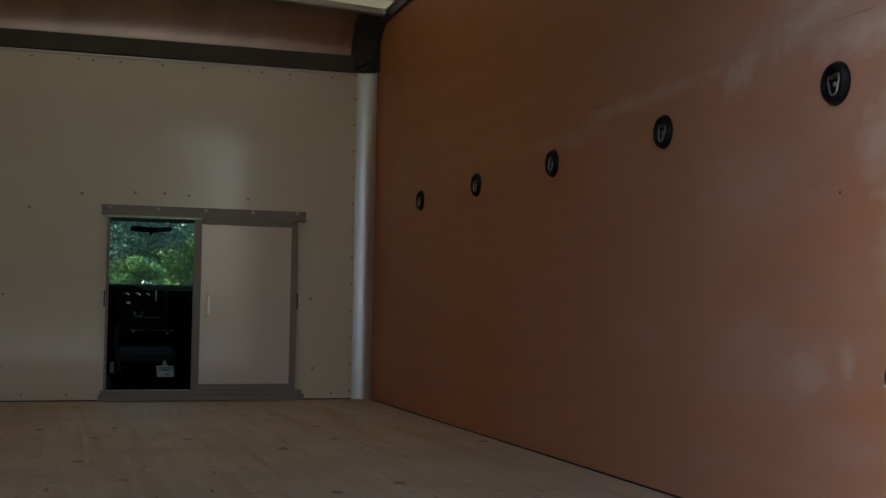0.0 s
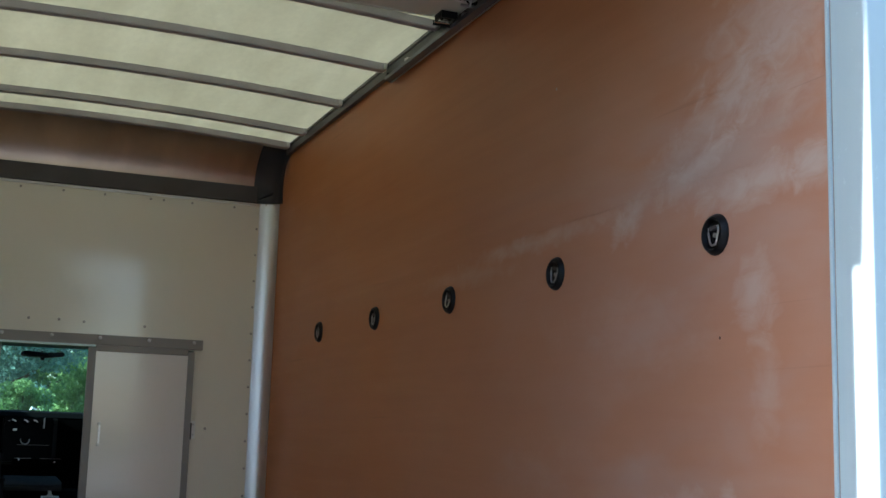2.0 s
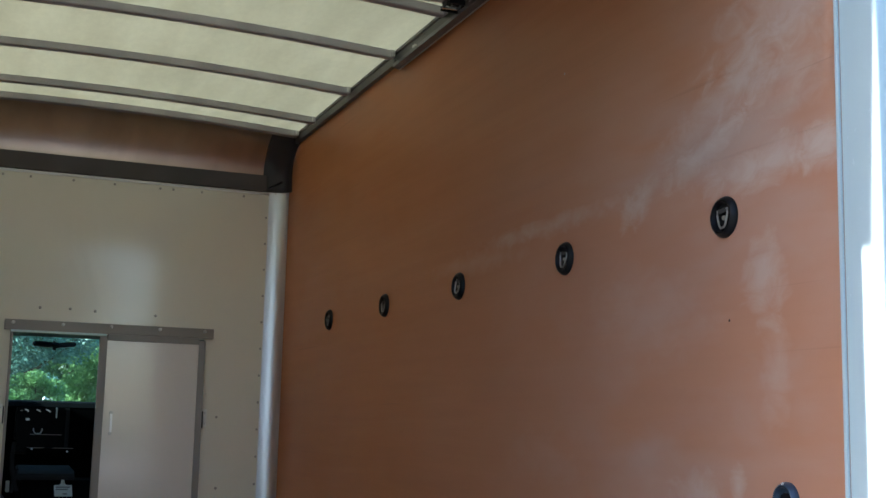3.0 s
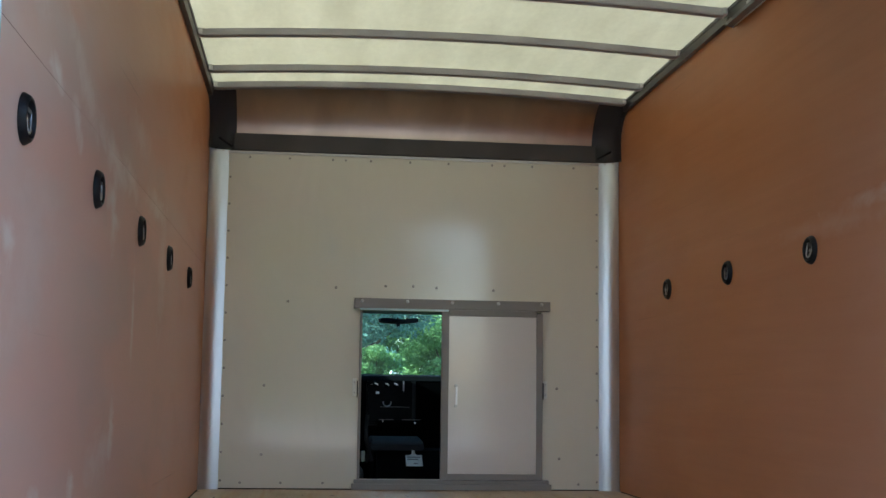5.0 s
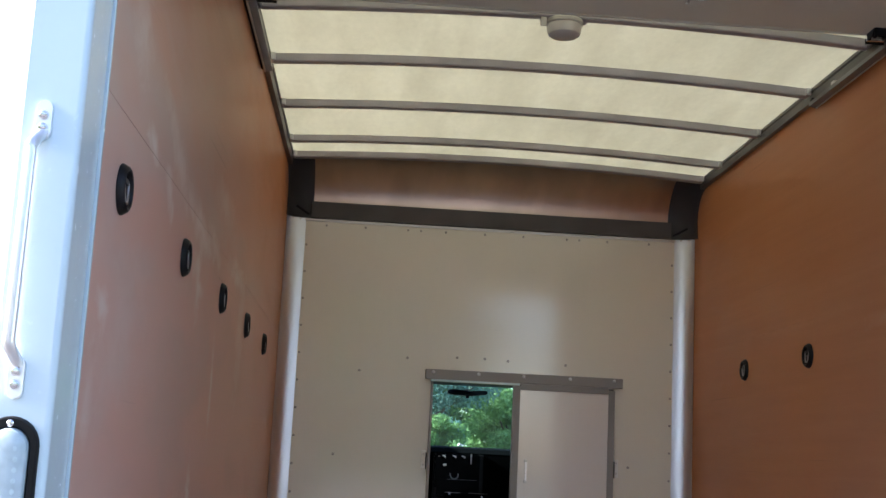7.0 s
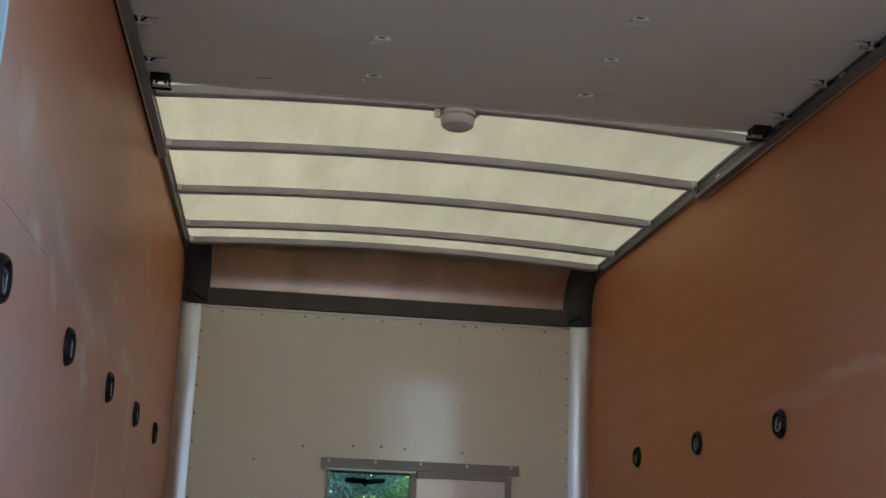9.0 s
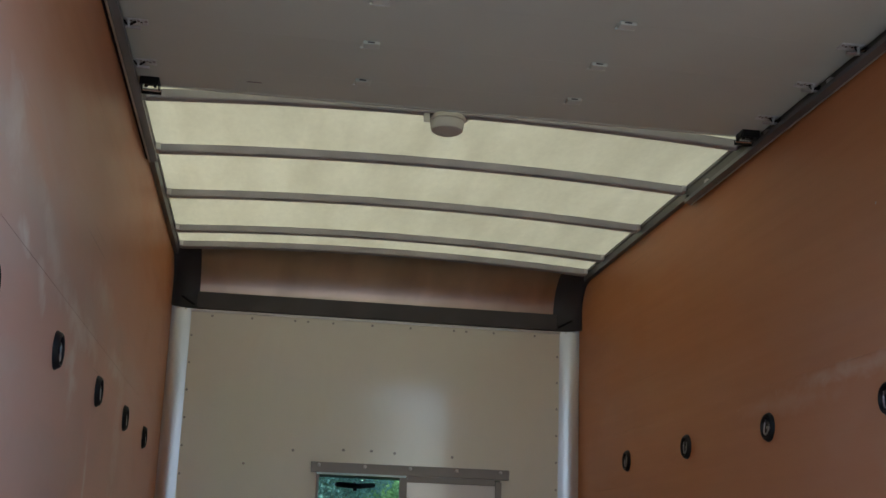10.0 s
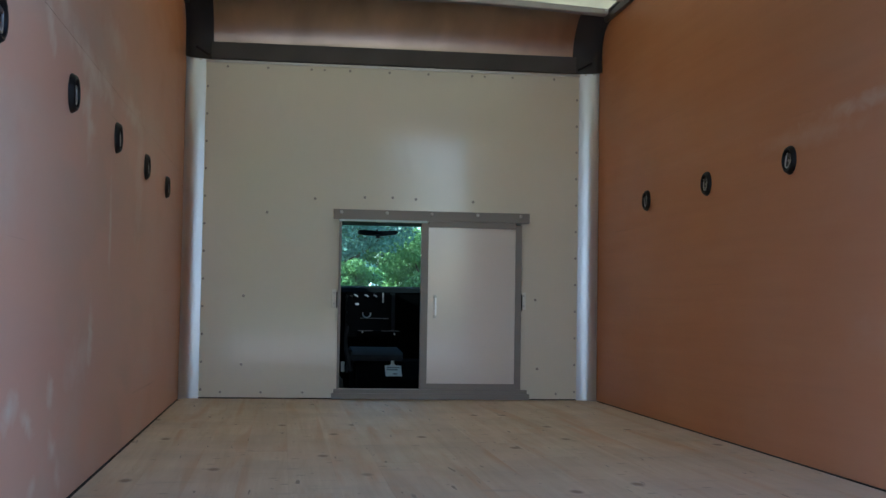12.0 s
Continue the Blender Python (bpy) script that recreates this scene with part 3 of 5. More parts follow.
for side, nm in ((-1, "corner_cap_left"), (1, "corner_cap_right")):
    rows = []
    line = [(FRONT + 0.01, 1.853)] + [(y, z) for y, z in CAP[::-1]]
    for k, (y, z) in enumerate(line):
        y2, z2 = line[min(k + 1, len(line) - 1)]
        y1, z1 = line[max(k - 1, 0)]
        d = Vector((y2 - y1, z2 - z1)).normalized()
        nrm = Vector((-abs(d.y), -abs(d.x)))
        row = []
        for j in range(9):
            a = math.pi / 2 * j / 8
            inn = 0.13 * (1 - math.cos(a))
            row.append((side * (1.01 + 0.139 * math.sin(a)), y + nrm.x * inn - 0.004, z + nrm.y * inn * 0.6))
        rows.append(row)
    ob = struct(nm, strip(rows, 0.003), DARK_CAST, "black rounded corner casting under the roof", True)
    ob["category"] = "corner casting"

for side, nm in ((-1, "rail_left"), (1, "rail_right")):
    prof = [(side * 1.128, 2.100), (side * 1.19, 2.100), (side * 1.19, 2.1485), (side * 1.118, 2.1485), (side * 1.118, 2.136), (side * 1.124, 2.132)]
    ob = struct(nm, prism(prof, "y", REAR + 0.1, 6.06), RAIL_DARK, "dark steel roof rail along the wall top")
    ob["category"] = "roof rail"


def sweep_bow(y, deep=0.04, tall=0.0355):
    rows = []
    for k in range(25):
        x = -1.104 + 2.208 * k / 24
        z = RAIL_Z - 0.030 + crown(x)
        rows.append([(x, y - deep / 2, z + tall), (x, y - deep / 2, z + 0.004), (x, y - deep / 2 + 0.004, z), (x, y + deep / 2 - 0.004, z), (x, y + deep / 2, z + 0.004), (x, y + deep / 2, z + tall)])
    return strip(rows, 0.003)


for y in BOWS:
    bow = thing("roof_bow", (0, y, RAIL_Z), "grey steel roof bow under the translucent sheet", "roof bow", "roof bows", "")
    part("beam", sweep_bow(y, 0.05 if y > 5.9 else 0.042), BOW_GREY, bow, smooth=True)
    for side in (-1, 1):
        a, b = sorted((side * 1.098, side * 1.1175))
        part("gusset", box(a, b, y - 0.03, y + 0.03, RAIL_Z - 0.024, RAIL_Z + 0.010, 0.002), ZINC, bow, "pale zinc end bracket")

# corner caps carry a dark bent tab; bulkhead screws
def screw(parent, x, y, z, r=0.007, axis="y", flip=-1, mat=None):
    bm = lathe([(r, 0.0), (r, 0.0012), (r * 0.75, 0.003), (r * 0.3, 0.0036), (0.0, 0.0030)], (x, y, z), axis, 10, flip=flip)
    return part("screw", bm, mat or SCREW, parent)


for side in (-1, 1):
    for k in range(12):
        screw(wall, side * 1.035, FRONT, 0.047 + 0.1505 * k)
for x in (-0.93, -0.712, -0.486, 0.93):
    screw(wall, x, FRONT, 0.035)
for x in (-0.93, -0.711, -0.472, -0.40, -0.259, -0.038, 0.18, 0.429, 0.50, 0.66, 0.90):
    screw(wall, x, FRONT, 1.817)
for x, z in ((-0.438, 1.101), (-0.163, 1.115), (-0.009, 1.117), (0.121, 1.111), (0.443, 1.104), (-0.699, 1.019), (-0.816, 0.558), (-0.82, 0.186), (0.806, 0.561), (0.821, 0.174)):
    screw(wall, x, FRONT, z, 0.008)

# ---- sliding pass-through door ----
DY = FRONT - 0.03
head = thing("door_track", (0.21, FRONT, 1.0), "grey steel top track with bolts above the sliding door", "door track")
part("rail", box(-0.335, 0.762, DY - 0.004, FRONT, 0.990, 1.044, 0.002), FRAME_GREY, head)
part("lip", box(-0.303, 0.1862, DY - 0.007, FRONT, 0.9775, 0.9895, 0.001), WHITE_PAINT, head, "pale weather strip under the track")
for x in (-0.293, -0.042, 0.208, 0.467, 0.712):
    part("bolt", lathe([(0.010, 0), (0.010, 0.002), (0.006, 0.006), (0, 0.007)], (x, DY - 0.004, 1.028), "y", 12, flip=-1), ZINC, head)
sill = thing("door_sill", (0.21, FRONT, 0.0), "blue-grey steel bottom track of the sliding door", "door sill")
part("rail", box(-0.330, 0.770, DY - 0.012, FRONT, 0.003, 0.034, 0.002), FRAME_GREY, sill)
part("guide", box(-0.318, 0.757, DY - 0.002, FRONT, 0.0345, 0.056, 0.002), FRAME_GREY, sill)
jamb = thing("door_jamb", (-0.30, FRONT, 0.05), "thin pale jamb beside the cab opening", "door jamb")
part("strip", box(-0.302, -0.2885, DY + 0.008, FRONT + 0.02, 0.057, 0.977, 0.001), FRAME_GREY, jamb)

slide = thing("sliding_door", (0.43, DY, 0.06), "off-white sliding door in grey frame, half open", "door")
y0, y1 = DY - 0.006, DY + 0.020
part("skin", box(0.186, 0.692, DY + 0.002, DY + 0.014, 0.085, 0.960), LEAF_PANEL, slide, "off-white smooth door skin")
part("stile", box(0.152, 0.192, y0, y1, 0.058, 0.976, 0.002), FRAME_GREY, slide, "grey aluminium stile")
part("stile", box(0.684, 0.719, y0, y1, 0.058, 0.976, 0.002), FRAME_GREY, slide, "grey aluminium stile")
part("rail", box(0.1925, 0.6835, y0, y1, 0.058, 0.090, 0.002), FRAME_GREY, slide, "grey aluminium rail")
part("rail", box(0.1925, 0.6835, y0, y1, 0.955, 0.989, 0.002), FRAME_GREY, slide, "grey aluminium rail")
pull = part("pull_handle", box(0.2285, 0.2400, DY - 0.0265, DY - 0.0205, 0.466, 0.564, 0.002), PULL_METAL, slide, "bright flat pull handle")
for z in (0.470, 0.560):
    part("standoff", tube([(0.234, DY + 0.002, z), (0.234, DY - 0.0206, z)], 0.005, 10), ZINC, pull, smooth=True)
for z in (0.460, 0.570):
    part("foot", lathe([(0.010, 0), (0.010, 0.003), (0.006, 0.005), (0, 0.005)], (0.234, DY + 0.002, z), "y", 10, flip=-1), ZINC, pull)
for x, lab in ((-0.324, "white latch keeper beside the opening"), (0.738, "zinc latch keeper beside the closed side")):
    keeper = thing("latch_keeper", (x, FRONT, 0.5), lab, "latch keeper", "latch keepers")
    s = 1 if x < 0 else -1
    part("plate", box(x - 0.012, x + 0.012, FRONT - 0.012, FRONT, 0.505, 0.602, 0.002), PAPER, keeper)
    part("strike", box(*sorted((x + s * 0.0125, x + s * 0.018)), FRONT - 0.016 - (0.022 if x > 0 else 0), FRONT, 0.500, 0.590, 0.002), BLACK_PLASTIC, keeper, "black strike edge")
    for z in (0.525, 0.582):
        screw(keeper, x, FRONT - 0.012, z, 0.005, mat=ZINC)

# tabs inside the roof corner castings
for side in (-1, 1):
    tab = thing("corner_tab", (side * 1.09, 6.24, 1.87), "bent black steel tab in the roof corner", "bracket", "corner tabs")
    part("strap", tube([(side * 1.03, 6.262, 1.868), (side * 1.055, 6.245, 1.880), (side * 1.10, 6.215, 1.905)], 0.007, 8), BLACK_PLASTIC, tab, smooth=True)
    for x in (1.075, 1.115):
        screw(tab, side * x, 6.262 if x < 1.1 else 6.235, 1.842, 0.005)

# ---- tie-down rings on the side walls ----
def tie_down(name, label, dish_mat, r=0.050, group="tie-down rings", ring=True):
    """Built at the origin, its face towards +x, then copied to the walls."""
    t = thing(name, (0, 0, 0), label, "tie-down ring", group)
    k = r / 0.050
    part("dish", lathe([(0.051 * k, 0.0), (0.051 * k, 0.003), (0.045 * k, 0.0135), (0.041 * k, 0.0160), (0.0375 * k, 0.0150), (0.0335 * k, 0.0035), (0.0, 0.0030)], (0, 0, 0), "x", 28), dish_mat, t, smooth=True)
    pts = [(0.008, -0.0205 * k, 0.017 * k), (0.008, 0.0205 * k, 0.017 * k), (0.009, 0.0205 * k, 0.006 * k), (0.0105, 0.013 * k, -0.019 * k), (0.011, 0.007 * k, -0.0265 * k), (0.011, -0.007 * k, -0.0265 * k), (0.0105, -0.013 * k, -0.019 * k), (0.009, -0.0205 * k, 0.006 * k)]
    if not ring:
        part("socket", lathe([(0.018, 0.004), (0.017, 0.0075), (0.0, 0.0075)], (0, 0, 0), "x", 18), BLACK_PLASTIC, t, "dark socket")
        part("bolt", tube([(0.006, -0.006, 0.002), (0.018, 0.004, -0.003)], 0.0035, 8), CHROME, t, "bright bolt end", True)
        return t
    part("ring", tube(pts, 0.0026 * k, 8, closed=True), RING_STEEL, t, "bright steel D-ring", True)
    part("clamp", box(0.0035, 0.0110, -0.016 * k, 0.016 * k, 0.011 * k, 0.021 * k, 0.002), DARK_BAR, t, "dark steel ring clamp")
    part("bolt", lathe([(0.006, 0), (0.006, 0.004), (0.004, 0.0055), (0, 0.0055)], (0.0032, 0, -0.002), "x", 10), SCREW, t, "dull steel bolt head")
    return t


first = tie_down("tie_down_ring", "black plastic tie-down dish with bright D-ring on plywood wall", BLACK_PLASTIC)
spots = [(side, y) for side in (-1, 1) for y in RINGS]
tilts = [3, -5, 2, 8, -3, 14, -4, -28, -9, 5]
for (side, y), tilt in zip(spots, tilts):
    m = pose(side * (HALF - 0.0005), y, 1.048) @ pose(0, 0, 0, 0, 0, 0 if side < 0 else 180) @ pose(0, 0, 0, tilt, 0, 0)
    if (side, y) == spots[0]:
        first.matrix_basis = m
    else:
        copy_thing(first, m)
low = tie_down("tie_down_ring", "blue-grey zinc tie-down dish low on the plywood wall", BLUE_STEEL, 0.040, ring=False)
for a in (90, 210, 330):
    part("rivet", lathe([(0.0042, 0), (0.0042, 0.002), (0, 0.004)], (0.0125, 0.0355 * math.cos(radians(a)), 0.0355 * math.sin(radians(a))), "x", 8), PAPER, low, "bright rivet")
low.matrix_basis = pose(HALF - 0.0005, 1.757, 0.392) @ pose(0, 0, 0, 0, 0, 180)

# ---- raised overhead door with its tracks ----
for side, nm in ((-1, "left"), (1, "right")):
    tr = thing("overhead_track", (side * 1.13, 3.0, 2.08), "dark galvanised roller track along the wall top", "door track", "overhead door tracks")
    s = side
    prof = [(s * 1.104, 2.067), (s * 1.129, 2.061), (s * 1.134, 2.065), (s * 1.134, 2.0995), (s * 1.130, 2.0995), (s * 1.130, 2.070), (s * 1.108, 2.074), (s * 1.108, 2.083), (s * 1.104, 2.083)]
    # bright tube stands for the track's highlight, black strip for its shadow gap
    part("highlight_tube", tube([(s * 1.1345, 1.62, 2.0625), (s * 1.1345, 3.0, 2.0625), (s * 1.1345, 4.34, 2.0625)], 0.0035, 8), ZINC, tr, "bright tube put in for the track's highlight", True)
    part("shadow_strip", box(*sorted((s * 1.1385, s * 1.1497)), 1.60, 4.34, 2.072, 2.0995), GAP, tr, "black strip put in for the shadow gap")
    for y in (1.9, 2.45, 3.0, 3.5, 4.1):
        part("hanger", box(*sorted((s * 1.1085, s * 1.1295)), y - 0.014, y + 0.014, 2.0745, 2.0995, 0.001), ZINC, tr, "zinc hanger clip")
    part("channel", prism(prof, "y", 1.62, 4.34), TRACK_STEEL, tr)
    part("end_stop", box(*sorted((s * 1.1085, s * 1.1295)), 4.322, 4.345, 2.0745, 2.099, 0.002), BLACK_PLASTIC, tr, "black end stop")

JOINTS = (3.607, 3.405, 3.092, 2.780, 2.468, 2.156, 1.844, 1.60)
door = thing("overhead_door", (0, 2.6, 2.11), "white sectional overhead door rolled up under the roof", "door")
for a, b in zip(JOINTS, JOINTS[1:]):
    part("section", box(-1.118, 1.118, b + 0.0004, a - 0.0004, 2.112, 2.130), DOOR_SKIN, door)
part("bottom_rail", box(-1.10, 1.10, 3.608, 3.622, 2.110, 2.133, 0.003), DOOR_SKIN, door, "pale bottom edge rail")
for y in JOINTS[1:-1]:
    for x in (-0.358, 0.372):
        h = part("hinge", box(x - 0.026, x + 0.026, y - 0.022, y + 0.016, 2.099, 2.1115, 0.004), DOOR_SKIN, door, "pale centre hinge")
        part("slot", box(x - 0.012, x + 0.010, y - 0.0228, y - 0.0212, 2.1035, 2.1075), GAP, h, "dark hinge slot")
        part("knuckle", tube([(x - 0.032, y + 0.014, 2.101), (x + 0.026, y + 0.014, 2.101)], 0.004, 8), DOOR_SKIN, h, smooth=True)
        for dx in (-0.02, 0.02):
            part("bolt", lathe([(0.005, 0), (0.004, 0.003), (0, 0.003)], (x + dx, y + 0.011, 2.108), "z", 8, flip=-1), SCREW, h)
    for side in (-1, 1):
        x = side * 1.075
        h = part("hinge", box(x - 0.036, x + 0.036, y - 0.022, y + 0.022, 2.108, 2.1115, 0.001), PALE_ZINC, door, "zinc end hinge")
        part("bracket", prism([(y - 0.018, 2.108), (y + 0.018, 2.108), (y + 0.010, 2.086), (y - 0.010, 2.086)], "x", *sorted((side * 1.092, side * 1.098)), bevel=0.0008), PALE_ZINC, h, "upright bracket ear")
        part("clip", tube([(side * 1.107, y - 0.036, 2.094), (side * 1.099, y + 0.006, 2.098), (side * 1.074, y - 0.030, 2.096)], 0.0042, 6), BLACK_PLASTIC, h, "black spring clip", True)
        for dx in (0.0, 0.020):
            part("hole", lathe([(0.0045, 0), (0.0, 0.0004)], (x + side * (0.004 - dx), y - 0.002, 2.1078), "z", 10, flip=-1), GAP, h, "dark hole")
        part("stem", tube([(side * 1.06, y, 2.090), (side * 1.116, y, 2.0905)], 0.0055, 8), ZINC, h, "roller stem", True)
        part("roller", lathe([(0.0, -0.007), (0.012, -0.007), (0.014, 0.0), (0.012, 0.007), (0.0, 0.007)], (side * 1.121, y, 2.0905), "x", 14), BLACK_RUBBER, h, "black roller", True)
        for dx in (-0.022, 0.0, 0.022):
            part("bolt", lathe([(0.005, 0), (0.004, 0.003), (0, 0.003)], (x + dx - side * 0.008, y - 0.012, 2.108), "z", 8, flip=-1), SCREW, h)
for side in (-1, 1):
    br = part("bottom_bracket", box(*sorted((side * 1.040, side * 1.104)), 3.535, 3.541, 2.084, 2.1115, 0.001), BLACK_PLASTIC, door, "black bottom corner bracket")
    part("cheek", prism([(3.541, 2.1115), (3.606, 2.1115), (3.600, 2.082), (3.560, 2.088)], "x", *sorted((side * 1.098, side * 1.103))), BLACK_PLASTIC, br, "black cheek plate")
    part("cheek", prism([(3.541, 2.1115), (3.606, 2.1115), (3.600, 2.082), (3.560, 2.088)], "x", *sorted((side * 1.040, side * 1.045))), BLACK_PLASTIC, br, "black cheek plate")
    part("drum", lathe([(0.0, -0.020), (0.013, -0.020), (0.013, -0.012), (0.007, -0.008), (0.007, 0.008), (0.013, 0.012), (0.013, 0.020), (0.0, 0.020)], (side * 1.070, 3.570, 2.098), "x", 14), BLACK_RUBBER, br, "black cable drum", True)
    part("roller", lathe([(0.0, -0.007), (0.012, -0.007), (0.014, 0.0), (0.012, 0.007), (0.0, 0.007)], (side * 1.121, 3.595, 2.0905), "x", 14), BLACK_RUBBER, br, "black roller", True)
    part("stem", tube([(side * 1.036, 3.598, 2.086), (side * 1.116, 3.598, 2.088)], 0.0055, 8), CHROME, br, "bright roller shaft", True)
    part("lower_edge", box(*sorted((side * 1.036, side * 1.104)), 3.607, 3.613, 2.076, 2.094, 0.001), BLACK_PLASTIC, br)
part("sticker", box(-0.83, -0.74, 3.50, 3.60, 2.1105, 2.1116), DOOR_SKIN, door, "faded sticker outline")
part("slot", box(-0.745, -0.695, 3.500, 3.506, 2.1100, 2.1116), FRAME_GREY, door, "dark slot in the door skin")

# dome lamp on the last bow
lamp = thing("dome_lamp", (-0.010, 3.79, 2.155), "round frosted dome lamp under a roof bow, switched off", "lamp")
part("plate", box(-0.097, 0.073, 3.762, 3.818, 2.1525, 2.1555, 0.001), LAMP_LENS, lamp, "pale mounting plate")
part("plate_lip", box(-0.102, -0.080, 3.755, 3.762, 2.116, 2.1555, 0.001), LAMP_LENS, lamp, "bent plate lip")
part("base", lathe([(0.066, 0.0), (0.069, -0.004), (0.069, -0.014), (0.066, -0.018), (0.0, -0.018)], (-0.010, 3.79, 2.152), "z", 28), LAMP_LENS, lamp, "white lamp base", True)
part("cover", lathe([(0.062, 0.0), (0.0625, -0.018), (0.058, -0.034), (0.048, -0.041), (0.0, -0.043)], (-0.010, 3.79, 2.134), "z", 28), LAMP_LENS, lamp, "frosted cover", True)

# ---- rear door posts ----
def rear_post(side, inner, deep, step):
    """White steel post: rear face, rounded corner, stepped reveal, pale bead and dark seam against the lining."""
    nm = "rear_post_left" if side < 0 else "rear_post_right"
    s = side
    nose = [(s * (inner + 0.009 - 0.009 * math.sin(radians(a))), REAR + 0.009 - 0.009 * math.cos(radians(a))) for a in (90, 67, 45, 22, 0)]
    prof = nose + [(s * 1.186, REAR), (s * 1.198, REAR + 0.010), (s * 1.198, REAR + 0.10), (s * 1.1725, REAR + 0.10),
                   (s * 1.1725, deep), (s * (inner + 0.004), deep), (s * (inner + 0.004), step + 0.003), (s * inner, step)]
    p = struct(nm, prism(prof, "z", -0.12, 2.134), WHITE_PAINT, "white enamelled steel door post")
    p["category"] = "door post"
    a, b = sorted((s * (inner + 0.0045), s * (inner + 0.027)))
    part("seam", box(a, b, deep + 0.0003, deep + 0.0035, 0.0, 2.10), FRAME_GREY, p, "dark seam beside the lining")
    a, b = sorted((s * (inner - 0.001), s * (inner + 0.027)))
    part("edge_bead", box(a, b, deep + 0.0038, deep + 0.013, 0.0, 2.10, 0.0015), WHITE_PAINT, p, "pale edge bead")
    return p


rear_post(-1, 1.098, 1.555, 1.472)
rear_post(1, 1.122, 1.527, 1.474)
ob = struct("rear_header", box(-1.198, 1.198, REAR - 0.034, REAR + 0.14, 2.1345, 2.195, 0.004), WHITE_PAINT, "white steel header over the rear opening")
ob["category"] = "door header"
ob = struct("rear_sill", box(-1.09, 1.115, REAR - 0.02, REAR + 0.08, -0.12, -0.001, 0.004), ZINC, "worn steel rear sill")
ob["category"] = "door sill"

def stadium(w, h, n=12):
    r = w / 2
    pts = []
    for k in range(n + 1):
        a = math.pi * k / n
        pts.append((r * math.cos(a), h / 2 - r + r * math.sin(a)))
    for k in range(n + 1):
        a = math.pi + math.pi * k / n
        pts.append((r * math.cos(a), -h / 2 + r + r * math.sin(a)))
    return pts


# grab handle
HX = -1.153
grab = thing("grab_handle", (HX, REAR, 0.66), "long bright metal grab handle bolted to the door post", "grab handle")
bend = []
for k in range(13):   # an S-bend from the foot plate out to the straight bar
    u = k / 12
    s = u * u * (3 - 2 * u)
    bend.append((0.008 * s, 0.004 + 0.026 * s, 0.034 * u))
bar = [(HX - a, REAR - b, 0.662 + c) for a, b, c in bend] + [(HX - a, REAR - b, 1.014 - c) for a, b, c in bend[::-1]]
part("bar", tube(bar, 0.0090, 16), HANDLE_ALU, grab, smooth=True)
for z0, z1 in ((0.614, 0.676), (0.999, 1.061)):
    pl = part("foot_plate", prism([(HX + x, (z0 + z1) / 2 + z) for x, z in stadium(0.023, z1 - z0)], "y", REAR - 0.006, REAR, bevel=0.0015), HANDLE_ALU, grab, "bright foot plate")
    for z in (z0 + 0.022, z0 + 0.041) if z0 < 0.8 else (z1 - 0.043, z1 - 0.024):
        part("bolt", lathe([(0.0075, 0), (0.0075, 0.002), (0.006, 0.006), (0.0035, 0.0075), (0, 0.0075)], (HX, REAR - 0.006, z), "y", 12, flip=-1), CHROME, pl, "bright domed bolt", True)


# oval tail light
def oval(levels, cx, cz):
    """Stadium-shaped rings at (width, height, y), outer to inner; the last is filled."""
    return [[(cx + x, y, cz + z) for x, z in stadium(w, h) + [stadium(w, h)[0]]] for w, h, y in levels]


TX, TZ = -1.152, 0.500
tail = thing("tail_light", (TX, REAR, TZ), "oval clear tail light in a black rubber bezel", "tail light")
part("bezel", strip(oval([(0.083, 0.182, REAR), (0.082, 0.181, REAR - 0.006), (0.077, 0.176, REAR - 0.010), (0.064, 0.156, REAR - 0.010), (0.058, 0.150, REAR - 0.007), (0.056, 0.148, REAR)], TX, TZ)), BLACK_RUBBER, tail, "black rubber bezel", True)
bm = strip(oval([(0.057, 0.149, REAR - 0.002), (0.056, 0.148, REAR - 0.009), (0.051, 0.142, REAR - 0.014), (0.041, 0.130, REAR - 0.0165), (0.030, 0.117, REAR - 0.0174), (0.018, 0.104, REAR - 0.0179), (0.008, 0.093, REAR - 0.0181)], TX, TZ))
bm.faces.new([bm.verts.new((TX + x, REAR - 0.0181, TZ + z)) for x, z in stadium(0.008, 0.093)])
lens = part("lens", bm, LENS, tail, "clear lens over rows of diodes", True)
for k in range(7):
    for dx in (-0.0105, 0.0105) if k in (0, 6) else (-0.013, 0.0, 0.013):
        part("diode", lathe([(0.0042, -0.0002), (0.0030, 0.0001), (0.0, 0.0002)], (TX + dx, REAR - 0.0177, TZ - 0.0450 + 0.0150 * k), "y", 10, flip=-1), DIODE, lens, "moulded diode dome", True)
for z in (TZ + 0.0805, TZ - 0.0805):
    part("bolt", lathe([(0.0052, 0), (0.0052, 0.002), (0.003, 0.004), (0, 0.0035)], (TX, REAR - 0.010, z), "y", 12, flip=-1), CHROME, tail, "bright cross-head bolt", True)

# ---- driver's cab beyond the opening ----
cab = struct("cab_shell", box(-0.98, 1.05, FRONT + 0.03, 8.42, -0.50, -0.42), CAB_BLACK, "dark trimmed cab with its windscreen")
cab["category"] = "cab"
# unseen sides made without windows, to keep daylight out of the cab
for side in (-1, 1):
    part("blank_side", box(*sorted((side * 0.96 + 0.03, side * 1.00 + 0.03)), FRONT + 0.03, 8.42, -0.42, 1.09), CAB_BLACK, cab)
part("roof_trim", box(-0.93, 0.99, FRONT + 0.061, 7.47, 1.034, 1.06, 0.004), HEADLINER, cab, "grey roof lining")
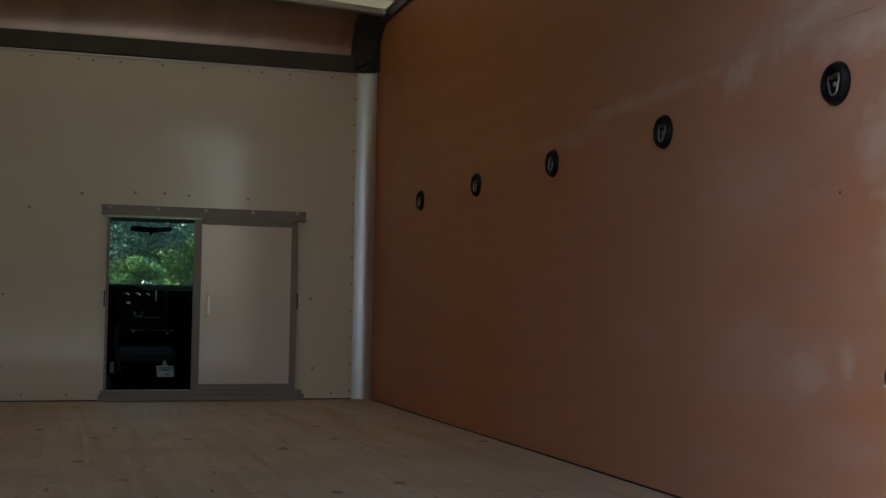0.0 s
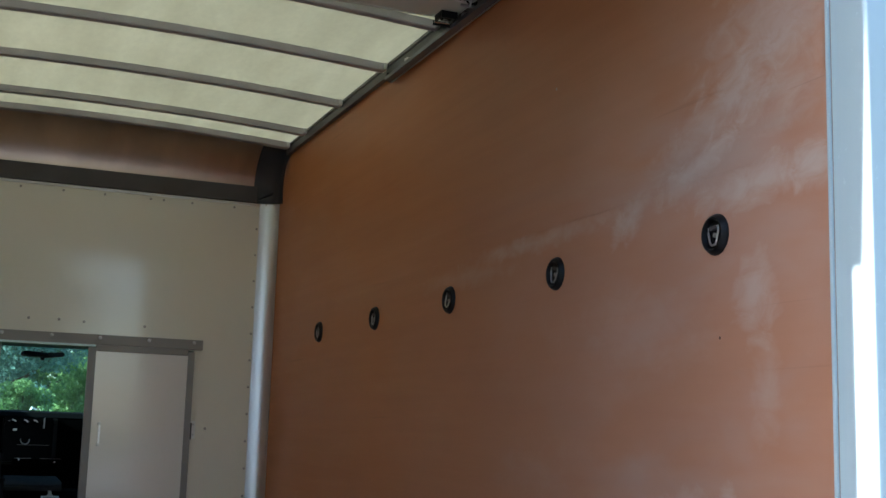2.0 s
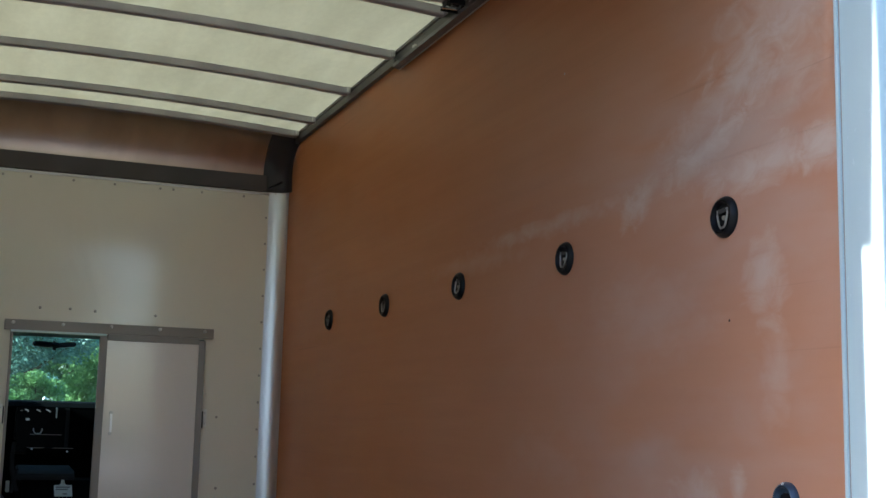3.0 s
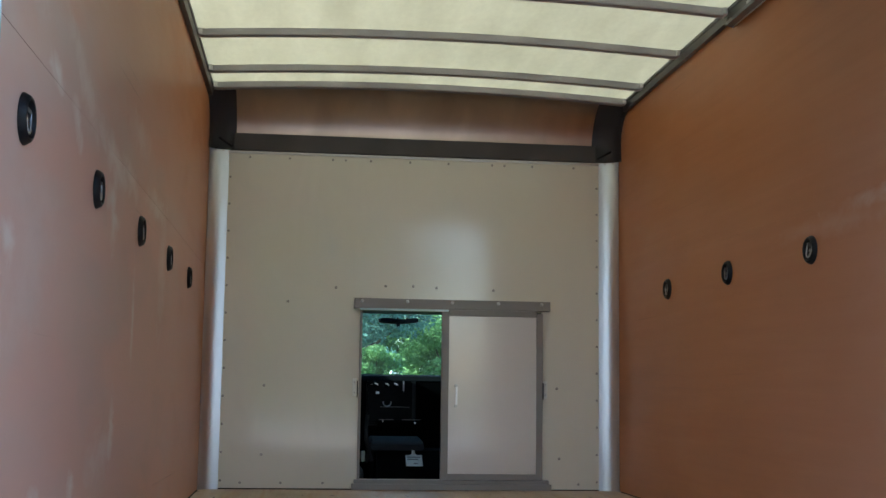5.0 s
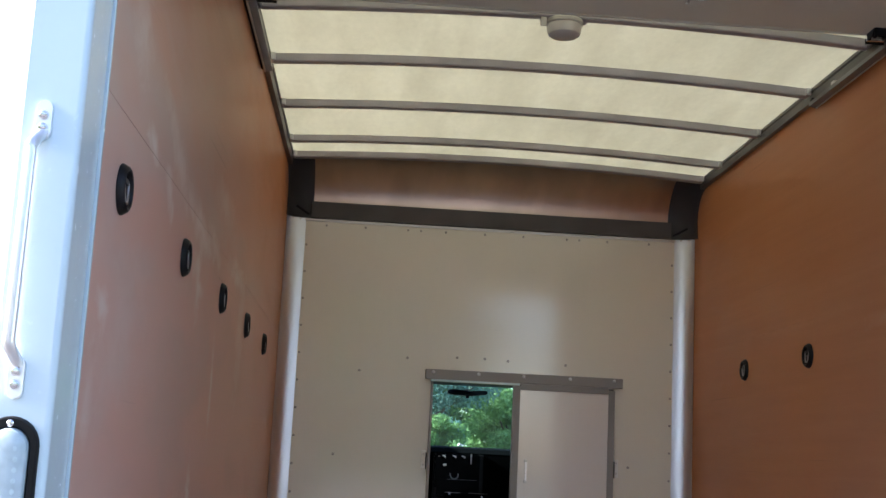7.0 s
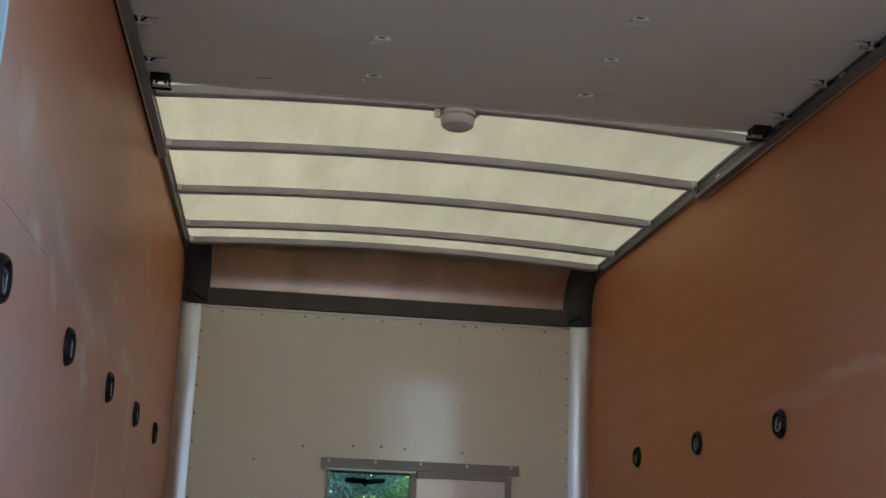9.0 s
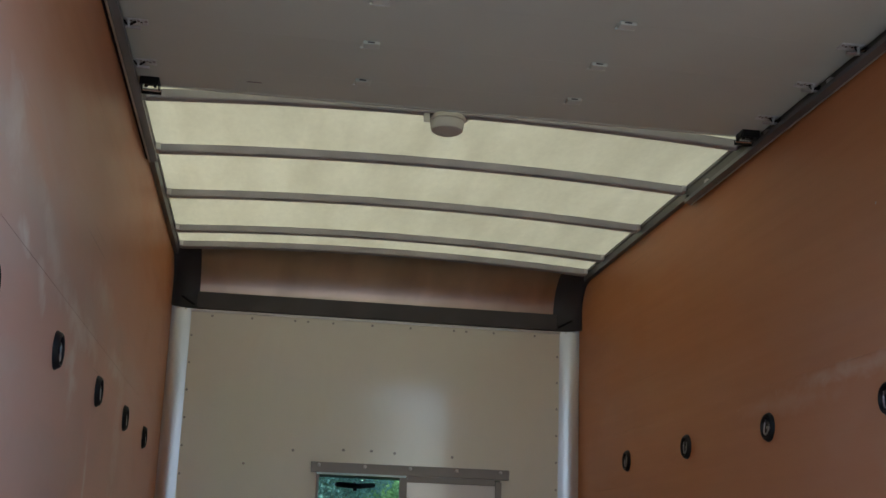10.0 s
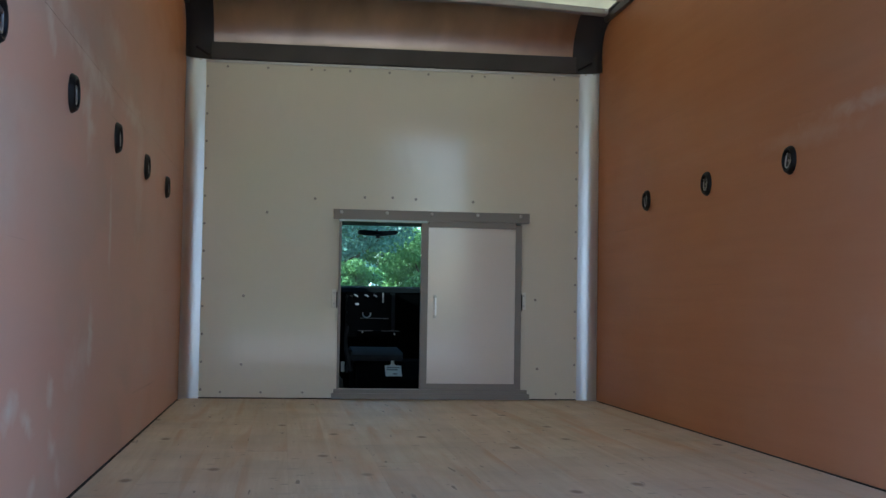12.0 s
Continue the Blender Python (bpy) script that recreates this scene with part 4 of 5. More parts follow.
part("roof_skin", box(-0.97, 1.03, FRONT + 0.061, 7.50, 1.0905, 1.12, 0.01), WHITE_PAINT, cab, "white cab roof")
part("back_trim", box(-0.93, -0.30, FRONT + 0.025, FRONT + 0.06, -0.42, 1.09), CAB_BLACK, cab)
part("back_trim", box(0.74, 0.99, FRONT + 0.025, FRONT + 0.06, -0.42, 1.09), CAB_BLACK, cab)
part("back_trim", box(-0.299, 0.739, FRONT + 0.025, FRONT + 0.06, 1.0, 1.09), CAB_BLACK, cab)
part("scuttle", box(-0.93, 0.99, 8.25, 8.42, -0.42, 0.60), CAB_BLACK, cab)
part("hood", prism([(8.42, -0.42), (9.30, -0.42), (9.30, 0.20), (8.42, 0.50)], "x", -0.90, 0.96), WHITE_PAINT, cab, "white bonnet")
glass = struct("windscreen", strip([[(-0.93 + 1.92 * k / 12, 8.36 - 0.10 * (2 * k / 12 - 1) ** 2, 0.60) for k in range(13)], [(-0.93 + 1.92 * k / 12, 7.49 - 0.05 * (2 * k / 12 - 1) ** 2, 1.088) for k in range(13)]]), WINDSCREEN, "green tinted sloping windscreen", True)
glass["category"] = "windscreen"

dash = thing("dashboard", (0.03, 7.9, -0.2), "black moulded dashboard with round heater knobs", "dashboard")
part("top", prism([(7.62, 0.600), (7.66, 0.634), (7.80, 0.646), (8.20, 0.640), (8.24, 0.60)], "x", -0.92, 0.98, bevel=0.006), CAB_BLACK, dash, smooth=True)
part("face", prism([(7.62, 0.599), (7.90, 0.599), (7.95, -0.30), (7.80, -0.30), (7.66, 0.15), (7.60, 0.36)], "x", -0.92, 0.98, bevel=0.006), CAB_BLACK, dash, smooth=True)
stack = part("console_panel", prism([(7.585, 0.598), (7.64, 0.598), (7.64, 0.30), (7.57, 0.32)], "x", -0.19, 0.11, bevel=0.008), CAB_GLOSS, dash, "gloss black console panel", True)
for x in (-0.128, -0.058, 0.000):
    part("knob", lathe([(0.021, 0), (0.019, 0.018), (0.016, 0.021), (0, 0.021)], (x, 7.583, 0.578), "y", 18, flip=-1), CAB_BLACK, stack, "round heater knob", True)
    # a metal sliver puts the knob's glint in as a shape
    part("knob_glint", prism([(x - 0.012, 0.588), (x + 0.006, 0.584), (x + 0.014, 0.572), (x + 0.008, 0.570), (x + 0.001, 0.578), (x - 0.012, 0.581)], "y", 7.558, 7.5615), ZINC, stack, "metal sliver standing for the knob's glint")
part("side_panel", prism([(7.60, 0.598), (7.64, 0.598), (7.64, 0.34), (7.585, 0.36)], "x", 0.057, 0.135, bevel=0.004), SEAT_GREY, dash, "dark grey side panel", True)
part("display", box(-0.130, -0.108, 7.574, 7.580, 0.517, 0.530), ZINC, stack, "small display")
part("vent", box(0.048, 0.056, 7.572, 7.585, 0.535, 0.600, 0.002), ZINC, stack, "bright vent edge")
part("dial_ring", tube([(-0.055 + 0.026 * math.cos(k * math.pi / 12), 7.572, 0.462 + 0.026 * math.sin(k * math.pi / 12)) for k in range(11, 26)], 0.003, 6), ZINC, stack, "thin bright dial ring", True)
part("ashtray", box(-0.12, 0.16, 7.44, 7.60, 0.305, 0.352, 0.008), CAB_BLACK, dash, "open lower tray", True)
# grey bars painted in for glints along the tray and console edges
for a, b, y, z in ((-0.118, -0.02, 7.4385, 0.3505), (0.03, 0.155, 7.4385, 0.3505), (-0.10, 0.09, 7.568, 0.430), (-0.165, -0.135, 7.578, 0.575)):
    part("glint_edge", box(a, b, y - 0.002, y, z, z + 0.0035), FRAME_GREY, dash, "thin grey bar put in for a glint")
for x in (-0.091, 0.118):
    part("tray_stud", lathe([(0.008, 0), (0.006, 0.004), (0, 0.005)], (x, 7.4395, 0.3425 if x < 0 else 0.332), "y", 10, flip=-1), CHROME, dash, "bright stud")
console = thing("engine_cover", (0.0, 7.2, -0.42), "dark moulded engine cover between the seats", "engine cover")
part("lid", prism([(7.06, 0.205), (7.10, 0.235), (7.44, 0.250), (7.50, 0.20), (7.50, 0.175), (7.06, 0.175)], "x", -0.18, 0.14, bevel=0.008), SEAT_GREY, console, "grey padded lid", True)
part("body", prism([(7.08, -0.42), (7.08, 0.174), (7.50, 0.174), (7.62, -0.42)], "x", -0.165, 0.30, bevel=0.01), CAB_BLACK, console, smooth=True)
# slope added to carry the leaning tag
part("lower_slope", prism([(6.925, -0.42), (6.925, 0.068), (7.078, 0.172), (7.078, -0.42)], "x", -0.15, 0.29), CAB_BLACK, console, "dark slope added under the tag")
part("cup_ring", tube([(-0.205, 7.15, 0.10), (-0.195, 7.13, 0.15), (-0.180, 7.12, 0.22), (-0.172, 7.12, 0.235)], 0.012, 8), SEAT_GREY, console, "curved grey grip", True)
seat = thing("driver_seat", (-0.52, 7.0, -0.42), "grey vinyl driver's seat", "seat")
part("cushion", box(-0.86, -0.24, 6.72, 7.30, -0.05, 0.10, 0.05, seg=3), SEAT_GREY, seat, smooth=True)
part("backrest", box(-0.84, -0.30, 6.58, 6.71, 0.08, 0.62, 0.05, seg=3), SEAT_GREY, seat, smooth=True)
part("pedestal", box(-0.78, -0.32, 6.76, 7.24, -0.42, -0.051, 0.01), CAB_BLACK, seat)
part("belt", tube([(-0.207, 7.10, 0.388), (-0.214, 7.09, 0.31), (-0.211, 7.09, 0.238), (-0.196, 7.10, 0.17), (-0.176, 7.11, 0.11)], 0.013, 8), SEAT_GREY, seat, "grey seat belt stalk", True)
part("buckle", box(-0.236, -0.214, 7.17, 7.20, 0.10, 0.165, 0.006), PAPER, seat, "pale seat belt buckle", True)
tag = thing("hanging_tag", (0.10, 7.06, 0.08), "white card tag with a hook top leaning on the engine cover", "tag")
# leaned back to catch light, stretched to keep its height from the camera
LEAN = Matrix.Translation((0, 6.940, 0.090)) @ Matrix.Rotation(radians(-55), 4, "X") @ Matrix.Diagonal((1, 1, 1.72, 1)) @ Matrix.Translation((0, -7.070, -0.084))


def leaning(bm):
    bmesh.ops.transform(bm, matrix=LEAN, verts=bm.verts)
    return bm


part("card", leaning(box(0.024, 0.124, 7.068, 7.072, 0.084, 0.144, 0.001)), PAPER, tag)
part("hook", leaning(prism([(0.054, 0.144), (0.094, 0.144), (0.085, 0.154), (0.083, 0.172), (0.066, 0.172), (0.064, 0.154)], "y", 7.068, 7.072)), PAPER, tag, "card hook")
for z, a, b in ((0.128, 0.034, 0.112), (0.116, 0.034, 0.100), (0.092, 0.070, 0.094)):
    part("print_bar", leaning(box(a, b, 7.0665, 7.0679, z, z + 0.006)), FRAME_GREY, tag, "grey bar of small print")
slip = thing("paper_slip", (0.0, 7.75, 0.645), "crumpled white paper slip lying on the dashboard", "paper")
rows = []
for i in range(6):
    rows.append([(-0.028 + 0.012 * i, 7.74 + 0.02 * j, 0.646 + 0.012 * math.sin(1.9 * i + 2.3 * j) ** 2 + (0.016 if i in (1, 2) and j == 1 else 0.0)) for j in range(4)])
part("sheet", strip(rows, 0.0015), PAPER, slip, "", True)
mirror = thing("rear_view_mirror", (0.01, 7.62, 1.0), "black rear-view mirror on the windscreen", "mirror")
part("housing", prism([(-0.122, 0.995), (-0.118, 1.012), (-0.08, 1.018), (0.03, 1.010), (0.138, 1.018), (0.146, 1.006), (0.140, 0.990), (0.03, 0.976), (-0.07, 0.980), (-0.115, 0.985)], "y", 7.60, 7.64, bevel=0.004), BLACK_PLASTIC, mirror, smooth=True)
part("mirror_glass", prism([(-0.112, 0.998), (-0.105, 1.012), (-0.07, 1.014), (0.03, 1.006), (0.05, 0.999), (-0.02, 0.992), (-0.08, 0.991)], "y", 7.597, 7.5995), MIRROR_GLASS, mirror, "dim blue mirror glass")
part("stalk", tube([(0.012, 7.64, 0.998), (0.012, 7.66, 1.01), (0.012, 7.68, 1.02)], 0.007, 8), CAB_BLACK, mirror, smooth=True)
part("button", box(0.0, 0.024, 7.602, 7.63, 0.962, 0.978, 0.003), BLACK_PLASTIC, mirror)

# ---- outside ----
def ground_z(x, y):
    d = math.hypot(x, y - 4)
    k = min(1.0, max(0.0, (d - 7.0) / 12.0))
    return GROUND_NEAR + (GROUND_FAR - GROUND_NEAR) * k * k * (3 - 2 * k)


def ground_material():
    m, t, p = shader("lawn soil and turf")
    v = coords(t)
    big, mid, fine = noise_tex(t, v, 0.16, 5), noise_tex(t, coords(t, (0.35, 1.5, 1), (0, 0, -0.35)), 1.6, 6), noise_tex(t, v, 55, 4)
    col = ramp(t, mid, [(0.3, (0.055, 0.120, 0.060)), (0.7, (0.150, 0.250, 0.105))])
    col = mixed(t, 0.5, col, ramp(t, big, [(0.35, grey(0.6)), (0.65, grey(1.0))]), "MULTIPLY")
    col = mixed(t, 0.6, col, ramp(t, fine, [(0.3, grey(0.4)), (0.7, grey(1.0))]), "MULTIPLY")
    t.links.new(col, p.inputs["Base Color"])
    p.inputs["Roughness"].default_value = 0.9
    p.inputs["Specular IOR Level"].default_value = 0.1
    bumped(t, p, fine, 0.4, 0.02)
    return m


TURF = ground_material()
ASPHALT = plain("weathered asphalt", (0.105, 0.107, 0.110), 0.85, vary=0.2, scale=0.8, fine=90, bump=0.4)
CONCRETE = plain("pale concrete", (0.42, 0.41, 0.39), 0.8, vary=0.12, scale=0.6, fine=60, bump=0.2)
WALL_WHITE = plain("white composite panel", (0.58, 0.62, 0.66), 0.35, vary=0.03, scale=0.8, bump=0.02)
BLUE_BAND = plain("blue composite fascia", (0.004, 0.300, 0.78), 0.3, vary=0.05, scale=1.0, bump=0.02)
JOINT = plain("grey panel joint", (0.25, 0.29, 0.33), 0.7)
GLAZING = plain("dark window glass", (0.02, 0.03, 0.035), 0.04, vary=0.1, bump=0.0)
CAR_RED = plain("bright red car enamel", (0.35, 0.003, 0.014), 0.22, vary=0.03, bump=0.0, coat=0.3, spec=0.1)
# specular at zero, so that no sky reflection brightens the panes
TRUCK_GLASS = plain("dark unreflecting glass", (0.012, 0.018, 0.018), 0.6, vary=0.1, bump=0.0, spec=0.0)
CAR_GLASS = plain("dark car glass", (0.010, 0.014, 0.016), 0.08, vary=0.1, bump=0.0, spec=0.1)
TRUCK_RED = plain("dark red truck enamel", (0.21, 0.006, 0.030), 0.35, vary=0.03, bump=0.0, coat=0.25, spec=0.2)
RIM_METAL = plain("silver alloy wheel", (0.50, 0.52, 0.56), 0.3, 0.9, vary=0.05, bump=0.0)
BARK = plain("rough bark", (0.10, 0.075, 0.05), 0.9, vary=0.35, scale=6, fine=25, bump=0.8, stretch=(3, 3, 0.6))
LAMP_RED = plain("red lamp glass", (0.35, 0.01, 0.012), 0.12, vary=0.1, bump=0.0, coat=1.0)

# one sheet of ground out to the horizon
radii = [0.0, 3, 5, 7, 8, 9, 10, 11, 12, 13, 14, 15, 16, 17, 18, 19, 20, 24, 30, 45, 80, 160, 400, 1200, 3500]
ground = struct("ground", strip([[(r * math.cos(2 * math.pi * k / 72), 4 + r * math.sin(2 * math.pi * k / 72), ground_z(r * math.cos(2 * math.pi * k / 72), 4 + r * math.sin(2 * math.pi * k / 72)) - (0.0 if r < 300 else (r - 300) * 0.002)) for k in range(73)] for r in radii[1:]]), TURF, "mown lawn reaching into the distance", True)
ground["category"] = "ground"
# yard behind the truck and the lot beyond the lawn
rows = [[(x, y, ground_z(x, y) + 0.03) for x in [-6 + 1.0 * k for k in range(15)]] for y in [-8 + 1.0 * k for k in range(21)]]
yard = struct("yard", strip(rows), ASPHALT, "weathered grey asphalt yard under the truck", True)
yard["category"] = "yard"
# added out of view, pale enough to brighten the low bulkhead reflection
rows = [[(x, y, ground_z(x, y) + 0.03) for x in [-10 + 1.0 * k for k in range(21)]] for y in [-26 + 1.0 * k for k in range(19)]]
lane = struct("pavement", strip(rows), CONCRETE, "unseen pale concrete added to light the bulkhead's reflection", True)
lane["category"] = "pavement"
HEAD = 57
LOT_U, LOT_N = Vector((math.cos(radians(HEAD)), math.sin(radians(HEAD)), 0)), Vector((math.sin(radians(HEAD)), -math.cos(radians(HEAD)), 0))
lot0 = Vector((-9.2, 24.0, 0))
rows = []
for a in (-22, -14, -8, -4, 0, 4, 8, 14, 24):
    row = []
    for b in (-9.0, -6, -3, 0.0, 2.05):
        p = lot0 + LOT_U * a + LOT_N * b
        row.append((p.x, p.y, GROUND_FAR + 0.035))
    rows.append(row)
lot = struct("pavement", strip(rows, 0.03), CONCRETE, "pale concrete parking lot beside the lawn")
lot["category"] = "pavement"


def placed(root, m, bm):
    bmesh.ops.transform(bm, matrix=m, verts=bm.verts)
    return bm


# showroom with white panels and a blue fascia
BA = 55
BM = Matrix.Translation((-11.87, 32.0, 0)) @ Matrix.Rotation(radians(BA), 4, "Z")   # local x along the face, -y outwards
shop = thing("showroom", (-11.87, 32.0, GROUND_FAR), "white panelled showroom with a blue fascia band", "building")


def shop_box(name, x0, x1, y0, y1, z0, z1, mat, label="", bevel=0.01, parent=None):
    return part(name, placed(shop, BM, box(x0, x1, y0, y1, z0, z1, bevel)), mat, parent or shop, label)


# both cores run on unseen, to keep the sun off the coupe
shop_box("core", -13.9, -0.06, 0.06, 8.0, 3.60, 6.16, JOINT, "dark wall behind the panels")
shop_box("core", -13.9, 0.50, 1.10, 8.0, GROUND_FAR, 4.40, JOINT, "dark wall behind the panels")
# tall block added out of view, only to throw shade on the lawn
shop_box("shade_block", -30.0, -14.0, -4.0, 8.0, GROUND_FAR, 9.0, WALL_WHITE, "unseen white block added to shade the lawn", 0.02)
shop_box("parapet", -13.9, 0.0, 0.0, 8.0, 6.165, 6.22, WALL_WHITE, "white parapet edge")
edges = [-8.22, -6.42, -4.62, -2.82, -1.02, 0.0]
for a, b in zip(edges, edges[1:]):
    for z0, z1 in ((5.18, 6.16), (4.20, 5.16), (3.55, 4.18)):
        shop_box("panel", a + 0.008, b - 0.008, 0.0, 0.055, z0, z1, WALL_WHITE)
for y0 in (0.06, 2.0, 4.0, 6.0):
    for z0, z1 in ((5.18, 6.16), (4.20, 5.16), (3.55, 4.18)):
        shop_box("panel", -0.058, 0.0, y0 + 0.01, y0 + 1.92, z0, z1, WALL_WHITE)
shop_box("fascia", -8.5, -1.09, -0.30, -0.01, 3.69, 4.03, BLUE_BAND, "bright blue fascia band")
shop_box("fascia", -1.07, -0.10, -0.30, -0.01, 3.69, 4.03, BLUE_BAND, "bright blue fascia band")
shop_box("soffit", -8.4, -0.12, -0.28, 1.0, 3.60, 3.68, WALL_WHITE, "white soffit")
shop_box("pier", -1.90, -0.92, 0.0, 1.0, 2.31, 3.54, WALL_WHITE, "white panelled pier")
shop_box("pier", -1.90, -0.92, 0.0, 1.0, 1.02, 2.29, WALL_WHITE, "white panelled pier")
shop_box("pier", -1.90, -0.92, 0.0, 1.0, GROUND_FAR, 1.00, WALL_WHITE, "white panelled pier")
win = shop_box("window", -8.4, -1.94, 0.70, 0.76, GROUND_FAR + 0.3, 3.50, GLAZING, "dark shopfront glazing")
for k in range(5):
    shop_box("mullion", -8.0 + 1.4 * k, -7.93 + 1.4 * k, 0.62, 0.70, GROUND_FAR, 3.50, FRAME_GREY, "", 0.004, win)
win = shop_box("window", -0.86, 0.02, 1.00, 1.05, 0.30, 2.92, GLAZING, "dark side window")
shop_box("frame", -0.10, 0.02, 0.96, 1.0, 0.30, 2.92, FRAME_GREY, "", 0.004, win)
shop_box("panel", -0.90, -0.02, 0.98, 1.08, 3.20, 3.60, WALL_WHITE)
for a, b in ((-0.90, 0.40), (0.42, 1.32)):
    shop_box("panel", a, b, 0.98, 1.09, 3.22, 4.60, WALL_WHITE)
    shop_box("panel", a, b, 0.98, 1.09, 2.94, 3.20, WALL_WHITE)
shop_box("panel", 0.06, 1.40, 0.98, 1.09, 1.10, 2.92, WALL_WHITE)
shop_box("panel", 0.06, 1.40, 0.98, 1.09, GROUND_FAR, 1.08, WALL_WHITE)
for y0 in (1.1, 3.1, 5.1):
    shop_box("panel", 1.34, 1.40, y0, y0 + 1.98, GROUND_FAR, 4.60, WALL_WHITE)
shop_box("wall_light", 0.62, 0.76, 0.90, 0.98, 2.55, 2.69, FRAME_GREY, "small round wall light", 0.035)
shop_box("camera_dome", -1.30, -1.16, -0.20, -0.10, 3.46, 3.555, FRAME_GREY, "small dome under the soffit", 0.03)


# ---- cars ----
def loft(sections, bm=None, close=True):
    own = bmesh.new()
    rings = [[own.verts.new(p) for p in s] for s in sections]
    n = len(rings[0])
    for a, b in zip(rings, rings[1:]):
        for k in range(n):
            own.faces.new((a[k], a[(k + 1) % n], b[(k + 1) % n], b[k]))
    if close:
        own.faces.new(rings[0])
        own.faces.new(rings[-1][::-1])
    return join(bm, own)


def body_ring(x, zb, zw, zt, w, wt, n=6):
    """One cross-section of a car: sill height, waist, top, half width at the waist and at the top."""
    half = [(w * 0.90, zb), (w * 0.985, zb + (zw - zb) * 0.25), (w, zb + (zw - zb) * 0.6), (w * 0.985, zw - 0.02), (wt * 1.02, zt - 0.03), (wt * 0.9, zt)]
    return [(x, y, z) for y, z in half] + [(x, -y, z) for y, z in half[::-1]]


def wheel_parts(root, m, x, y, r, width, spokes, rim_r):
    side = 1 if y > 0 else -1
    w = part("wheel", placed(root, m, lathe([(rim_r, -width / 2), (r * 0.96, -width / 2), (r, -width * 0.35), (r, width * 0.35), (r * 0.96, width / 2), (rim_r, width / 2)], (x, y, r), "y", 36, caps=False)), BLACK_RUBBER, root, "black road tyre", True)
    yo = y + side * width * 0.47
    part("rim", placed(root, m, lathe([(rim_r, -0.02), (rim_r * 1.03, 0.0), (rim_r * 0.95, 0.005), (rim_r * 0.90, -0.03)], (x, yo, r), "y", 32, flip=side, caps=False)), RIM_METAL, w, "silver alloy rim", True)
    part("brake", placed(root, m, lathe([(0, -0.01), (rim_r * 0.99, -0.01), (rim_r * 0.99, 0.01), (0, 0.01)], (x, y + side * width * 0.38, r), "y", 24)), BLACK_PLASTIC, w)
    for k in range(spokes):
        a = 2 * math.pi * k / spokes + 0.3
        ca, sa = math.cos(a), math.sin(a)
        bm = bmesh.new()
        pts = [(0.12, 0.10), (0.12, -0.10), (0.96, -0.17), (0.96, -0.06), (0.42, 0.0), (0.96, 0.06), (0.96, 0.17)]
        f = []
        for depth in (0.0, -0.03):
            f.append([bm.verts.new((x + rim_r * (p * ca - q * sa), yo + side * depth, r + rim_r * (p * sa + q * ca))) for p, q in pts])
        bm.faces.new(f[0])
        bm.faces.new(f[1][::-1])
        for j in range(len(pts)):
            bm.faces.new((f[0][j], f[0][j - 1], f[1][j - 1], f[1][j]))
        part("spoke", placed(root, m, bm), RIM_METAL, w)
    part("hub", placed(root, m, lathe([(rim_r * 0.2, -0.02), (rim_r * 0.2, 0.008), (0, 0.010)], (x, yo, r), "y", 16, flip=side)), RIM_METAL, w)


